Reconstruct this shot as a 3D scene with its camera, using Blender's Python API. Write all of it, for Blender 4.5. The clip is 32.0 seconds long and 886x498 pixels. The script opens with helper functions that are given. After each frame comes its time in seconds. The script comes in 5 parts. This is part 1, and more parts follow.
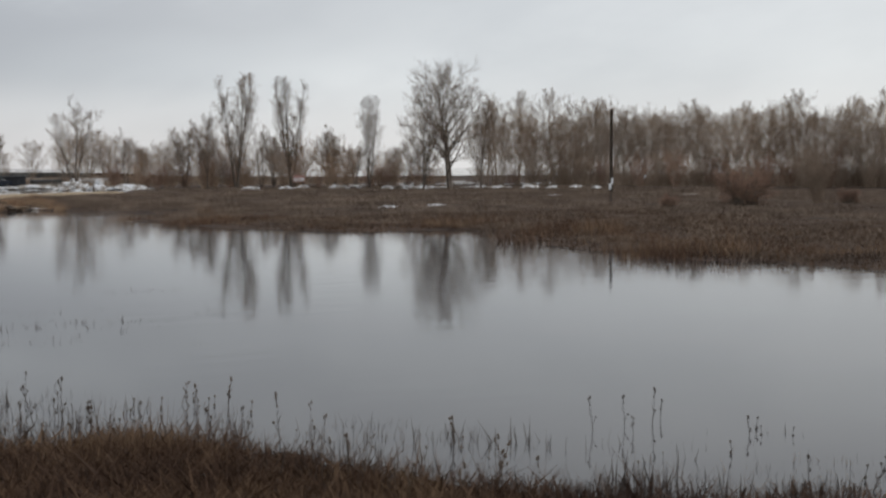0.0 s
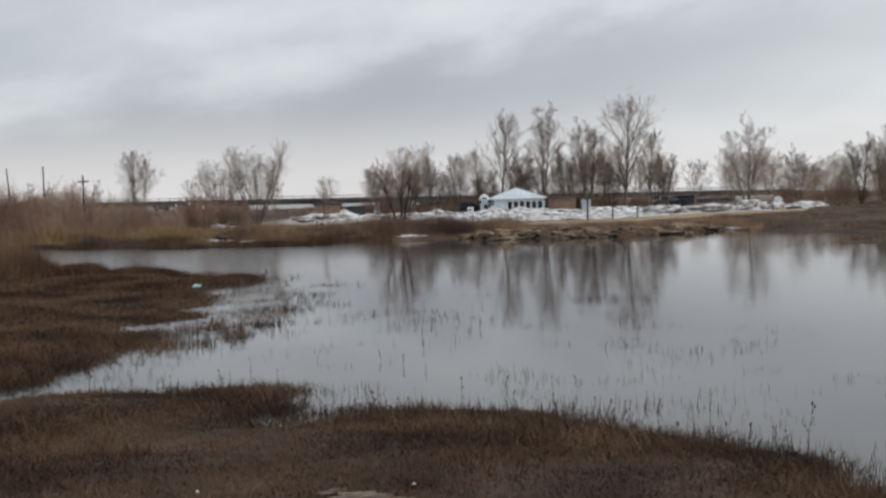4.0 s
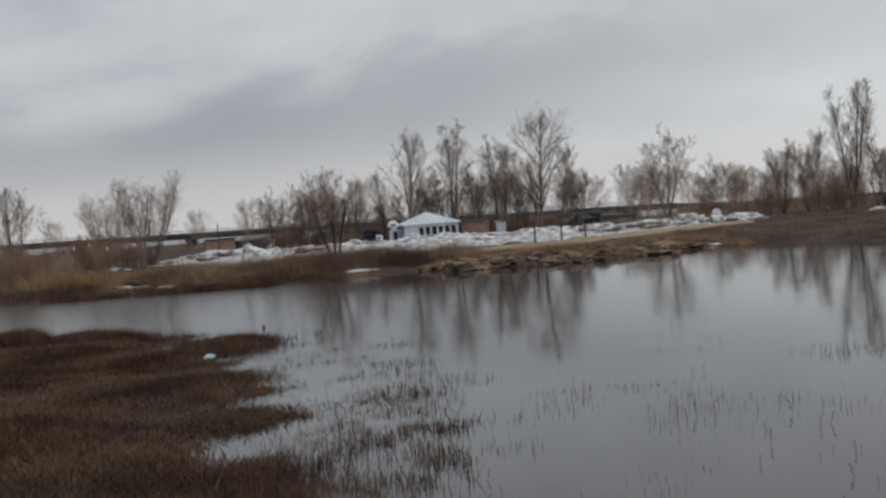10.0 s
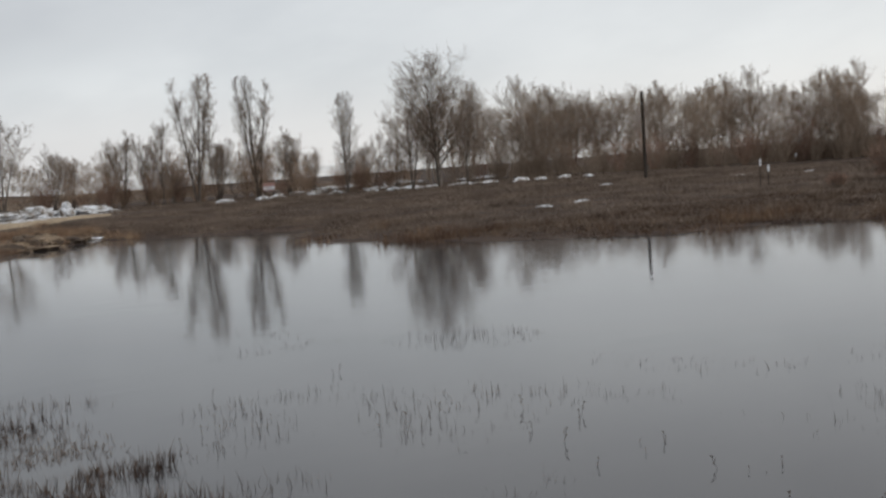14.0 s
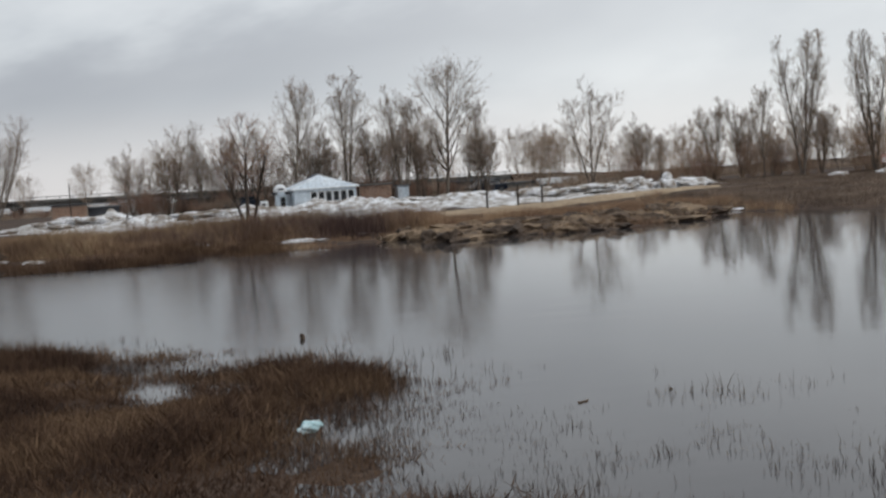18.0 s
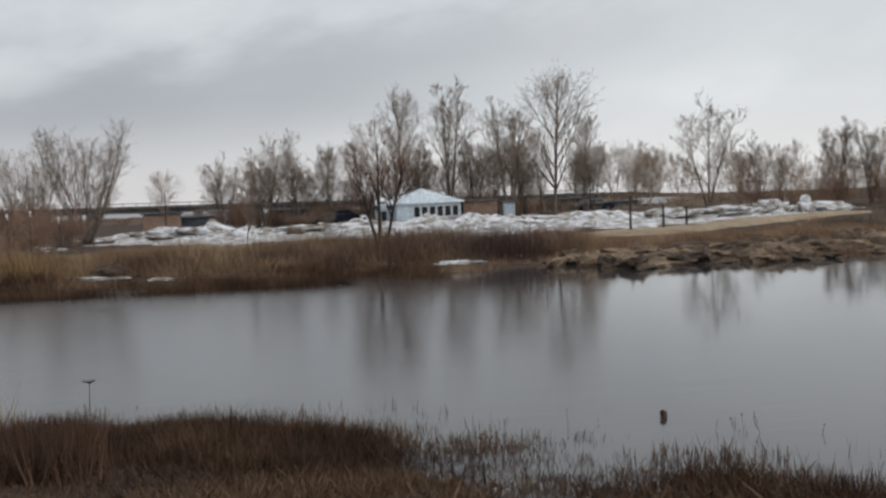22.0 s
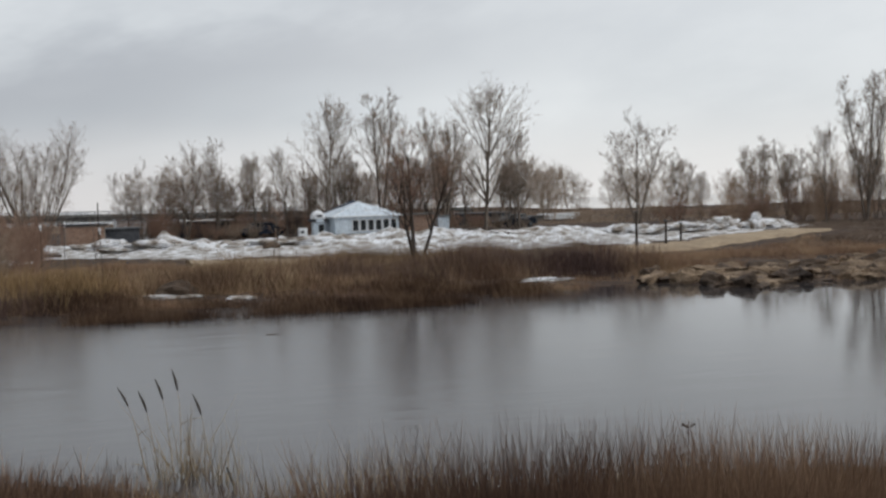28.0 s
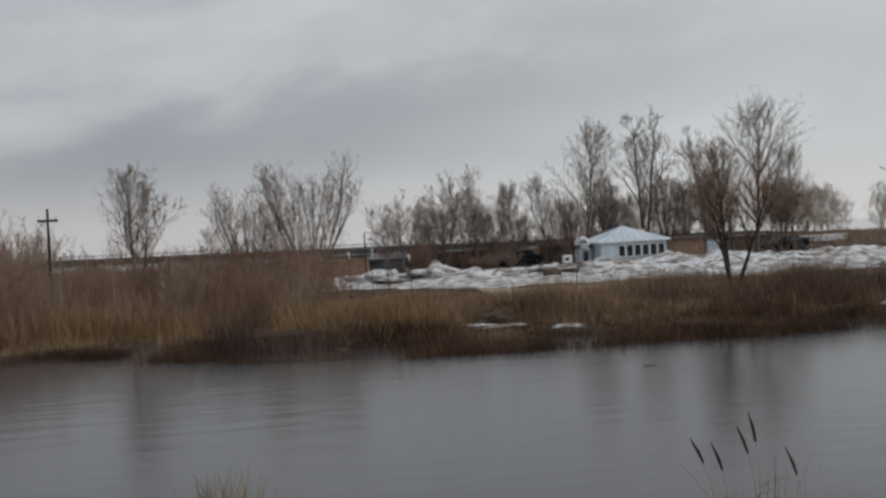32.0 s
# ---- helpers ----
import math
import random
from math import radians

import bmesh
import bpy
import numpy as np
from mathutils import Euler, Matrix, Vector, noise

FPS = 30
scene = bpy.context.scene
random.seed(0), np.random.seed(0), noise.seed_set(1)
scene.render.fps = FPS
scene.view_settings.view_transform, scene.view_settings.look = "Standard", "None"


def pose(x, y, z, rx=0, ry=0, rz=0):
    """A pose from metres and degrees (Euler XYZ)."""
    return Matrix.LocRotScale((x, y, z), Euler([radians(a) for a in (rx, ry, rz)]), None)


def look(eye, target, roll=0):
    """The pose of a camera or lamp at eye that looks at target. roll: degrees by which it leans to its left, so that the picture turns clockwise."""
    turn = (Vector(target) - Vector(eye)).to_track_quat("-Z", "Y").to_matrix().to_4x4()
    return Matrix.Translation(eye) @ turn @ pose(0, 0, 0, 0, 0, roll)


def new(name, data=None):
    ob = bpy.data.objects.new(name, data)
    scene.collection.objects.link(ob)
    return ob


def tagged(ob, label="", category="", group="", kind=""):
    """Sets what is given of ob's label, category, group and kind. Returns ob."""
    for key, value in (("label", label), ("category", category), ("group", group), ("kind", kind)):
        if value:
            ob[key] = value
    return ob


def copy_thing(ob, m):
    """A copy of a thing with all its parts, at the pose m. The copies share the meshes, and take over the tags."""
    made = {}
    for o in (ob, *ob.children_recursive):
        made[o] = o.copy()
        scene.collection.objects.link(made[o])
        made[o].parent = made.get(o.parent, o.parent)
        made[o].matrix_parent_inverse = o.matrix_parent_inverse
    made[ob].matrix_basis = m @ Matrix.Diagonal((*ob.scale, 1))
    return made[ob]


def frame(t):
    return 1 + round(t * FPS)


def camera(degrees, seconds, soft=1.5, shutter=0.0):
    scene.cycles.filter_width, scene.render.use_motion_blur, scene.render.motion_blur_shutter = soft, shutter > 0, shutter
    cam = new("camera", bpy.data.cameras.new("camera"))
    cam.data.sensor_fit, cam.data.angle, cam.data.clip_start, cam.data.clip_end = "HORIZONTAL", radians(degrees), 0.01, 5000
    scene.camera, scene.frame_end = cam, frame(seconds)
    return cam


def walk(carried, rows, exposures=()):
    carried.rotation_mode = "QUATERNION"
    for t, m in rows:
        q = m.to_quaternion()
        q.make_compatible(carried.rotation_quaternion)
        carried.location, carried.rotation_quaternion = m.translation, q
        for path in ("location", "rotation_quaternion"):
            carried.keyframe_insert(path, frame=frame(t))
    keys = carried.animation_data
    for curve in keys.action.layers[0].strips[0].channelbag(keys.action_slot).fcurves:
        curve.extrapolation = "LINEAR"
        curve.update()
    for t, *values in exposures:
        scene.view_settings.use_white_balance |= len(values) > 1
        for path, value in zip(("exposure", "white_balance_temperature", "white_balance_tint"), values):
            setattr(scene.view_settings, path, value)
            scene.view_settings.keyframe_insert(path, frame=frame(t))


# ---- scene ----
cam = camera(41.1, 32.0, soft=2.6)

# seconds, x, y, z, yaw, pitch, roll
PATH = [
    (0, 0.00, -0.00, 2.93, -24.35, -3.96, 0.25), (0.5, -0.47, 0.91, 2.90, -15.93, -4.30, -0.18), (1, -0.97, 1.58, 2.92, -8.44, -4.21, 0.05),
    (1.5, -1.48, 1.93, 3.00, -2.12, -3.78, 0.38), (2, -1.93, 2.01, 3.07, 2.28, -3.14, 0.39), (2.5, -2.23, 2.39, 3.10, 4.85, -2.62, 0.81),
    (3, -2.57, 2.94, 3.11, 5.51, -2.63, 1.19), (3.5, -2.99, 3.51, 3.11, 5.75, -2.97, 1.70), (4, -3.62, 4.03, 3.10, 5.66, -2.65, 1.76),
    (4.5, -4.01, 5.04, 3.11, 6.14, -0.86, 1.85), (5, -4.41, 5.93, 3.17, 6.11, -0.38, 2.12), (5.5, -4.83, 6.72, 3.24, 5.68, -0.70, 2.42),
    (6, -5.32, 7.45, 3.30, 4.98, -1.32, 2.60), (6.5, -5.89, 8.14, 3.34, 4.15, -1.75, 2.50), (7, -6.58, 8.81, 3.38, 3.32, -1.48, 1.98),
    (7.5, -7.37, 9.51, 3.40, 2.52, -0.58, 3.82), (8, -8.23, 10.28, 3.40, 1.73, 0.13, 4.48), (8.5, -9.09, 11.13, 3.39, 0.89, 0.92, 4.68),
    (9, -9.92, 12.06, 3.37, -0.00, 0.81, 4.35), (9.5, -10.69, 13.10, 3.39, -0.99, -0.24, 4.93), (10, -11.40, 14.13, 3.40, -2.02, -1.76, 4.27),
    (10.5, -12.05, 15.14, 3.36, -3.43, -3.06, 3.87), (11, -12.68, 16.10, 3.28, -5.94, -4.11, 3.64), (11.5, -13.14, 16.89, 3.19, -9.71, -4.93, 3.34),
    (12, -13.63, 17.41, 3.19, -14.78, -4.88, 2.91), (12.5, -14.37, 17.66, 3.27, -21.11, -4.14, 2.27), (13, -15.06, 17.88, 3.40, -27.65, -3.24, 1.76),
    (13.5, -15.66, 18.37, 3.53, -34.12, -3.30, 2.41), (14, -16.14, 18.80, 3.61, -35.87, -4.46, 3.80), (14.5, -16.52, 19.33, 3.63, -34.19, -5.97, 5.37),
    (15, -16.78, 20.09, 3.59, -30.39, -7.10, 6.55), (15.5, -16.91, 21.22, 3.51, -25.76, -7.10, 6.77), (16, -16.91, 22.87, 3.41, -21.61, -5.25, 5.45),
    (16.5, -16.87, 25.13, 3.30, -17.92, -3.97, 3.77), (17, -16.87, 27.64, 3.17, -14.93, -3.98, 3.95), (17.5, -17.17, 29.86, 3.00, -12.56, -3.88, 3.77),
    (18, -17.50, 31.89, 2.85, -10.59, -3.60, 3.77), (18.5, -17.92, 33.64, 2.75, -9.35, -3.42, 3.59), (19, -18.31, 34.91, 2.71, -8.57, -3.22, 3.59),
    (19.5, -18.62, 35.76, 2.72, -8.17, -2.99, 3.67), (20, -19.06, 36.45, 2.75, -8.00, -2.93, 3.69), (20.5, -19.54, 37.02, 2.78, -7.84, -2.84, 3.32),
    (21, -20.07, 37.46, 2.84, -7.96, -2.88, 2.95), (21.5, -20.63, 38.03, 2.90, -8.13, -2.82, 2.41), (22, -21.20, 38.66, 3.09, -7.98, -2.69, 2.36),
    (22.5, -22.26, 38.39, 3.32, -9.02, -2.36, 2.82), (23, -23.48, 37.84, 3.61, -10.07, -2.81, 3.68), (23.5, -25.13, 37.63, 3.88, -11.59, -2.83, 3.31),
    (24, -26.20, 37.55, 3.84, -12.71, -2.76, 2.98), (24.5, -27.09, 37.73, 3.75, -13.88, -2.58, 2.05), (25, -27.94, 38.28, 3.71, -14.82, -2.45, 1.35),
    (25.5, -28.72, 39.09, 3.67, -15.57, -2.34, 0.88), (26, -29.42, 40.04, 3.63, -16.15, -2.25, 0.65), (26.5, -30.00, 41.15, 3.59, -16.57, -2.16, 0.69),
    (27, -30.43, 42.20, 3.56, -16.86, -2.06, 1.00), (27.5, -30.78, 42.90, 3.51, -16.92, -2.08, 1.29), (28, -31.33, 43.31, 3.46, -17.12, -2.35, 1.67),
    (28.5, -31.95, 43.60, 3.56, -17.22, -2.90, 1.25), (29, -32.50, 43.65, 3.65, -16.04, -3.05, 1.14), (29.5, -32.95, 44.05, 3.66, -13.86, -2.81, 1.15),
    (30, -33.40, 44.80, 3.61, -11.75, -2.54, 0.73), (30.5, -33.70, 45.65, 3.55, -9.67, -2.70, 0.26), (31, -33.97, 46.40, 3.45, -7.69, -1.55, -0.87),
    (31.5, -34.25, 47.06, 3.35, -5.68, 0.26, 0.70), (32, -34.43, 47.81, 3.22, -6.72, -0.42, 3.13),
]
EXPOSURES = [(0, 0.0), (2, 0.12), (4, 0.14), (7, -0.13), (8, -0.17), (9, -0.28), (10, -0.2), (11, 0.14), (12, 0.22), (13, -0.06), (16, 0.27), (17, -0.10), (18, 0.12), (19, 0.24), (22, 0.05), (24, 0.08), (28, 0.08), (29, 0.22), (30, 0.05), (31, 0.20), (32, -0.33)]
walk(cam, [(t, pose(x, y, z, 90 + pitch, roll, yaw)) for t, x, y, z, yaw, pitch, roll in PATH], EXPOSURES)

# ---- world and sun ----
world = bpy.data.worlds.new("overcast_sky")
scene.world = world
world.use_nodes = True
wn, wl = world.node_tree.nodes, world.node_tree.links
wn.clear()
w_out = wn.new("ShaderNodeOutputWorld")
w_bg = wn.new("ShaderNodeBackground")
w_sky = wn.new("ShaderNodeTexSky")
w_sky.sky_type = 'NISHITA'
w_sky.sun_disc = False
w_sky.sun_elevation = radians(32)
w_sky.sun_rotation = radians(70)
w_dim = wn.new("ShaderNodeVectorMath")
w_dim.operation = 'SCALE'
w_dim.inputs["Scale"].default_value = 0.09
wl.new(w_sky.outputs[0], w_dim.inputs[0])
w_geo = wn.new("ShaderNodeTexCoord")
w_sep = wn.new("ShaderNodeSeparateXYZ")
wl.new(w_geo.outputs["Generated"], w_sep.inputs[0])


def wmath(op, a, b):
    n = wn.new("ShaderNodeMath")
    n.operation = op
    for i, v in enumerate((a, b)):
        if isinstance(v, (int, float)):
            n.inputs[i].default_value = v
        elif v is not None:
            wl.new(v, n.inputs[i])
    return n.outputs[0]


# flat cloud banks low over the horizon, tilted a little, sheared by the wind
w_tilt = wmath('SUBTRACT', w_sep.outputs["Z"], wmath('MULTIPLY', w_sep.outputs["X"], 0.13))
w_uv = wn.new("ShaderNodeCombineXYZ")
wl.new(w_sep.outputs["X"], w_uv.inputs["X"])
wl.new(w_sep.outputs["Y"], w_uv.inputs["Y"])
wl.new(w_tilt, w_uv.inputs["Z"])


def cloud(scale, detail, rough, shift, low, high, stretch):
    m = wn.new("ShaderNodeMapping")
    m.inputs["Location"].default_value = shift
    m.inputs["Scale"].default_value = stretch
    wl.new(w_uv.outputs[0], m.inputs["Vector"])
    n = wn.new("ShaderNodeTexNoise")
    n.inputs["Scale"].default_value = scale
    n.inputs["Detail"].default_value = detail
    n.inputs["Roughness"].default_value = rough
    wl.new(m.outputs[0], n.inputs["Vector"])
    r = wn.new("ShaderNodeMapRange")
    r.interpolation_type = 'SMOOTHSTEP'
    r.inputs["From Min"].default_value, r.inputs["From Max"].default_value = low, high
    wl.new(n.outputs["Fac"], r.inputs["Value"])
    return r.outputs[0]


def wmix(fac, a, b):
    n = wn.new("ShaderNodeMix")
    n.data_type = 'RGBA'
    for key, v in (("Factor", fac), ("A", a), ("B", b)):
        s = [i for i in n.inputs if i.name == key and i.type == ('VALUE' if key == "Factor" else 'RGBA')][0]
        if isinstance(v, (int, float, tuple)):
            s.default_value = v
        else:
            wl.new(v, s)
    return [o for o in n.outputs if o.type == 'RGBA'][0]


c_soft = cloud(1.0, 3.0, 0.5, (0.3, 0.0, 0.42), 0.30, 0.70, (2.6, 2.6, 6.5))
c_puff = cloud(1.0, 4.0, 0.55, (4.1, 2.2, 3.0), 0.32, 0.72, (7.0, 7.0, 17.0))


def wrange(v, a, b, c, d):
    n = wn.new("ShaderNodeMapRange")
    n.interpolation_type = 'SMOOTHSTEP'
    for k, q in zip(("From Min", "From Max", "To Min", "To Max"), (a, b, c, d)):
        n.inputs[k].default_value = q
    wl.new(v, n.inputs["Value"])
    return n.outputs[0]


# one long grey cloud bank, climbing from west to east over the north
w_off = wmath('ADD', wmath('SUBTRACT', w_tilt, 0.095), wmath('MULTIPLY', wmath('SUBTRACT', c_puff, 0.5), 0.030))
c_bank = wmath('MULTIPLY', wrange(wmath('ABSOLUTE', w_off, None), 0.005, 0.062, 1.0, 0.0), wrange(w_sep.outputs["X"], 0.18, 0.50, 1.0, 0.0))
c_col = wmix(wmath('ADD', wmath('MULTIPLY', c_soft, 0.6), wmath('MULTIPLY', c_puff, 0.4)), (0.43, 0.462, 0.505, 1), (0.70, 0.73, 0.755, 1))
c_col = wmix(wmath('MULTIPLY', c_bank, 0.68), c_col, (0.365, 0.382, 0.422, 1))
w_low = wn.new("ShaderNodeMapRange")
w_low.interpolation_type = 'SMOOTHSTEP'
w_low.inputs["From Min"].default_value, w_low.inputs["From Max"].default_value = 0.0, 0.085
w_low.inputs["To Min"].default_value, w_low.inputs["To Max"].default_value = 0.8, 0.0
wl.new(w_sep.outputs["Z"], w_low.inputs["Value"])
c_col = wmix(w_low.outputs[0], c_col, (0.72, 0.70, 0.70, 1))
w_east = wn.new("ShaderNodeVectorMath")
w_east.operation = 'DOT_PRODUCT'
wl.new(w_geo.outputs["Generated"], w_east.inputs[0])
w_east.inputs[1].default_value = (0.80, 0.45, 0.40)
w_glow = wn.new("ShaderNodeMapRange")
w_glow.interpolation_type = 'SMOOTHSTEP'
w_glow.inputs["From Min"].default_value, w_glow.inputs["From Max"].default_value = 0.35, 1.0
w_glow.inputs["To Min"].default_value, w_glow.inputs["To Max"].default_value = 0.0, 0.5
wl.new(w_east.outputs["Value"], w_glow.inputs["Value"])
c_col = wmix(w_glow.outputs[0], c_col, (0.88, 0.90, 0.91, 1))
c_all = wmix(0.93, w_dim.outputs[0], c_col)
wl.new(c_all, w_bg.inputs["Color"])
w_bg.inputs["Strength"].default_value = 1.0
wl.new(w_bg.outputs[0], w_out.inputs["Surface"])

sun_data = bpy.data.lights.new("sun", 'SUN')
sun_data.energy, sun_data.angle, sun_data.color = 0.7, radians(30), (1.0, 0.97, 0.93)
sun = new("sun", sun_data)
sun.matrix_world = look((60, 20, 60), (0, 60, 0))


# ---- materials ----
def material(name, colors, scale=1.0, rough=0.9, bump=0.0, bump_scale=None, fine=8.0, metal=0.0, spec=0.3, per_object=0.0, detail=6.0):
    """Noise-mixed colours at two scales, in metres, with fine relief."""
    m = bpy.data.materials.new(name)
    m.use_nodes = True
    n, l = m.node_tree.nodes, m.node_tree.links
    b = n["Principled BSDF"]
    b.inputs["Roughness"].default_value, b.inputs["Metallic"].default_value = rough, metal
    b.inputs["Specular IOR Level"].default_value = spec
    co = n.new("ShaderNodeTexCoord")
    geo = n.new("ShaderNodeNewGeometry")
    pos = geo.outputs["Position"]
    a = n.new("ShaderNodeTexNoise")
    a.inputs["Scale"].default_value, a.inputs["Detail"].default_value = scale, detail
    l.new(pos, a.inputs["Vector"])
    ramp = n.new("ShaderNodeValToRGB")
    e = ramp.color_ramp.elements
    while len(e) < len(colors):
        e.new(0.5)
    for i, c in enumerate(colors):
        e[i].position = 0.3 + 0.4 * i / max(1, len(colors) - 1)
        e[i].color = (*c, 1)
    l.new(a.outputs["Fac"], ramp.inputs["Fac"])
    f = n.new("ShaderNodeTexNoise")
    f.inputs["Scale"].default_value, f.inputs["Detail"].default_value = scale * fine, 4
    l.new(pos, f.inputs["Vector"])
    hsv = n.new("ShaderNodeHueSaturation")
    l.new(ramp.outputs["Color"], hsv.inputs["Color"])
    r = n.new("ShaderNodeMapRange")
    r.inputs["From Min"].default_value, r.inputs["From Max"].default_value = 0.3, 0.7
    r.inputs["To Min"].default_value, r.inputs["To Max"].default_value = 0.72, 1.28
    l.new(f.outputs["Fac"], r.inputs["Value"])
    val = r.outputs[0]
    if per_object:
        oi = n.new("ShaderNodeObjectInfo")
        k = n.new("ShaderNodeMapRange")
        k.inputs["To Min"].default_value, k.inputs["To Max"].default_value = 1 - per_object, 1 + per_object
        l.new(oi.outputs["Random"], k.inputs["Value"])
        mu = n.new("ShaderNodeMath")
        mu.operation = 'MULTIPLY'
        l.new(val, mu.inputs[0])
        l.new(k.outputs[0], mu.inputs[1])
        val = mu.outputs[0]
    l.new(val, hsv.inputs["Value"])
    l.new(hsv.outputs[0], b.inputs["Base Color"])
    if bump:
        bn = n.new("ShaderNodeTexNoise")
        bn.inputs["Scale"].default_value, bn.inputs["Detail"].default_value = bump_scale or scale * fine, 6
        l.new(pos, bn.inputs["Vector"])
        bu = n.new("ShaderNodeBump")
        bu.inputs["Strength"].default_value, bu.inputs["Distance"].default_value = min(1.0, bump), 0.05
        l.new(bn.outputs["Fac"], bu.inputs["Height"])
        l.new(bu.outputs[0], b.inputs["Normal"])
    return m


def island_material(name, colors, rough=0.9, big=0.15):
    """Blades and twigs: a colour per piece, with a slow drift over the ground."""
    m = bpy.data.materials.new(name)
    m.use_nodes = True
    n, l = m.node_tree.nodes, m.node_tree.links
    b = n["Principled BSDF"]
    b.inputs["Roughness"].default_value = rough
    b.inputs["Specular IOR Level"].default_value = 0.15
    geo = n.new("ShaderNodeNewGeometry")
    a = n.new("ShaderNodeTexNoise")
    a.inputs["Scale"].default_value, a.inputs["Detail"].default_value = big, 4
    l.new(geo.outputs["Position"], a.inputs["Vector"])
    mi = n.new("ShaderNodeMath")
    mi.operation = 'MULTIPLY_ADD'
    l.new(geo.outputs["Random Per Island"], mi.inputs[0])
    mi.inputs[1].default_value = 0.34
    sp = n.new("ShaderNodeMapRange")
    sp.inputs["From Min"].default_value, sp.inputs["From Max"].default_value = 0.32, 0.68
    sp.inputs["To Min"].default_value, sp.inputs["To Max"].default_value = 0.24, 0.82
    l.new(a.outputs["Fac"], sp.inputs["Value"])
    l.new(sp.outputs[0], mi.inputs[2])
    ramp = n.new("ShaderNodeValToRGB")
    e = ramp.color_ramp.elements
    while len(e) < len(colors):
        e.new(0.5)
    for i, c in enumerate(colors):
        e[i].position = 0.42 + 0.56 * i / max(1, len(colors) - 1)
        e[i].color = (*c, 1)
    l.new(mi.outputs[0], ramp.inputs["Fac"])
    l.new(ramp.outputs["Color"], b.inputs["Base Color"])
    return m


def water_material():
    m = bpy.data.materials.new("flood_water")
    m.use_nodes = True
    n, l = m.node_tree.nodes, m.node_tree.links
    b = n["Principled BSDF"]
    b.inputs["Base Color"].default_value = (0.056, 0.051, 0.052, 1)
    b.inputs["Roughness"].default_value = 0.06
    b.inputs["IOR"].default_value = 1.33
    b.inputs["Specular IOR Level"].default_value = 0.5
    geo = n.new("ShaderNodeNewGeometry")
    mp = n.new("ShaderNodeMapping")
    mp.inputs["Scale"].default_value = (0.5, 1.6, 1)
    l.new(geo.outputs["Position"], mp.inputs["Vector"])
    a = n.new("ShaderNodeTexNoise")
    a.inputs["Scale"].default_value, a.inputs["Detail"].default_value = 0.9, 3
    l.new(mp.outputs[0], a.inputs["Vector"])
    patch = n.new("ShaderNodeTexNoise")
    patch.inputs["Scale"].default_value, patch.inputs["Detail"].default_value = 0.035, 2
    l.new(geo.outputs["Position"], patch.inputs["Vector"])
    r = n.new("ShaderNodeMapRange")
    r.inputs["From Min"].default_value, r.inputs["From Max"].default_value = 0.45, 0.7
    r.inputs["To Min"].default_value, r.inputs["To Max"].default_value = 0.002, 0.012
    l.new(patch.outputs["Fac"], r.inputs["Value"])
    # a breeze ruffles the open water in the west
    sx = n.new("ShaderNodeSeparateXYZ")
    l.new(geo.outputs["Position"], sx.inputs[0])
    wind = n.new("ShaderNodeMapRange")
    wind.interpolation_type = 'SMOOTHSTEP'
    wind.inputs["From Min"].default_value, wind.inputs["From Max"].default_value = -8.0, -26.0
    wind.inputs["To Min"].default_value, wind.inputs["To Max"].default_value = 0.0, 0.010
    l.new(sx.outputs["X"], wind.inputs["Value"])
    blur = n.new("ShaderNodeMapRange")
    blur.inputs["From Max"].default_value = 0.010
    blur.inputs["To Min"].default_value, blur.inputs["To Max"].default_value = 0.06, 0.17
    l.new(wind.outputs[0], blur.inputs["Value"])
    l.new(blur.outputs[0], b.inputs["Roughness"])
    ad = n.new("ShaderNodeMath")
    ad.operation = 'ADD'
    l.new(r.outputs[0], ad.inputs[0])
    l.new(wind.outputs[0], ad.inputs[1])
    bu = n.new("ShaderNodeBump")
    bu.inputs["Distance"].default_value = 1.0
    l.new(ad.outputs[0], bu.inputs["Strength"])
    l.new(a.outputs["Fac"], bu.inputs["Height"])
    l.new(bu.outputs[0], b.inputs["Normal"])
    return m


M_WATER = water_material()
M_GROUND = material("wet_brown_meadow", [(0.036, 0.022, 0.016), (0.064, 0.039, 0.026), (0.098, 0.062, 0.041)], 0.8, 0.95, 0.8, 6.0, 9.0)
M_GRASS = island_material("dry_brown_grass", [(0.048, 0.029, 0.021), (0.082, 0.048, 0.032), (0.128, 0.078, 0.049), (0.18, 0.115, 0.070)], 0.9, 0.45)
M_REED = island_material("tan_reed", [(0.13, 0.083, 0.057), (0.23, 0.155, 0.098), (0.36, 0.255, 0.155), (0.47, 0.36, 0.225)], 0.85, 0.3)
M_STRAW = island_material("pale_straw", [(0.20, 0.14, 0.085), (0.33, 0.25, 0.15), (0.48, 0.39, 0.26)], 0.8, 0.5)
M_RUST = island_material("rust_brown_reed", [(0.18, 0.112, 0.078), (0.265, 0.168, 0.112), (0.37, 0.245, 0.155), (0.47, 0.335, 0.215)], 0.9, 0.4)
M_RUSSET = island_material("russet_sedge", [(0.085, 0.050, 0.036), (0.135, 0.080, 0.054), (0.21, 0.130, 0.082), (0.33, 0.22, 0.14)], 0.9, 0.4)
M_PURPLE = island_material("purple_brown_brush", [(0.075, 0.048, 0.044), (0.12, 0.078, 0.068), (0.17, 0.112, 0.092)], 0.9, 0.25)
M_GOLD = island_material("golden_reed", [(0.20, 0.125, 0.062), (0.31, 0.205, 0.105), (0.44, 0.31, 0.165)], 0.9, 0.4)
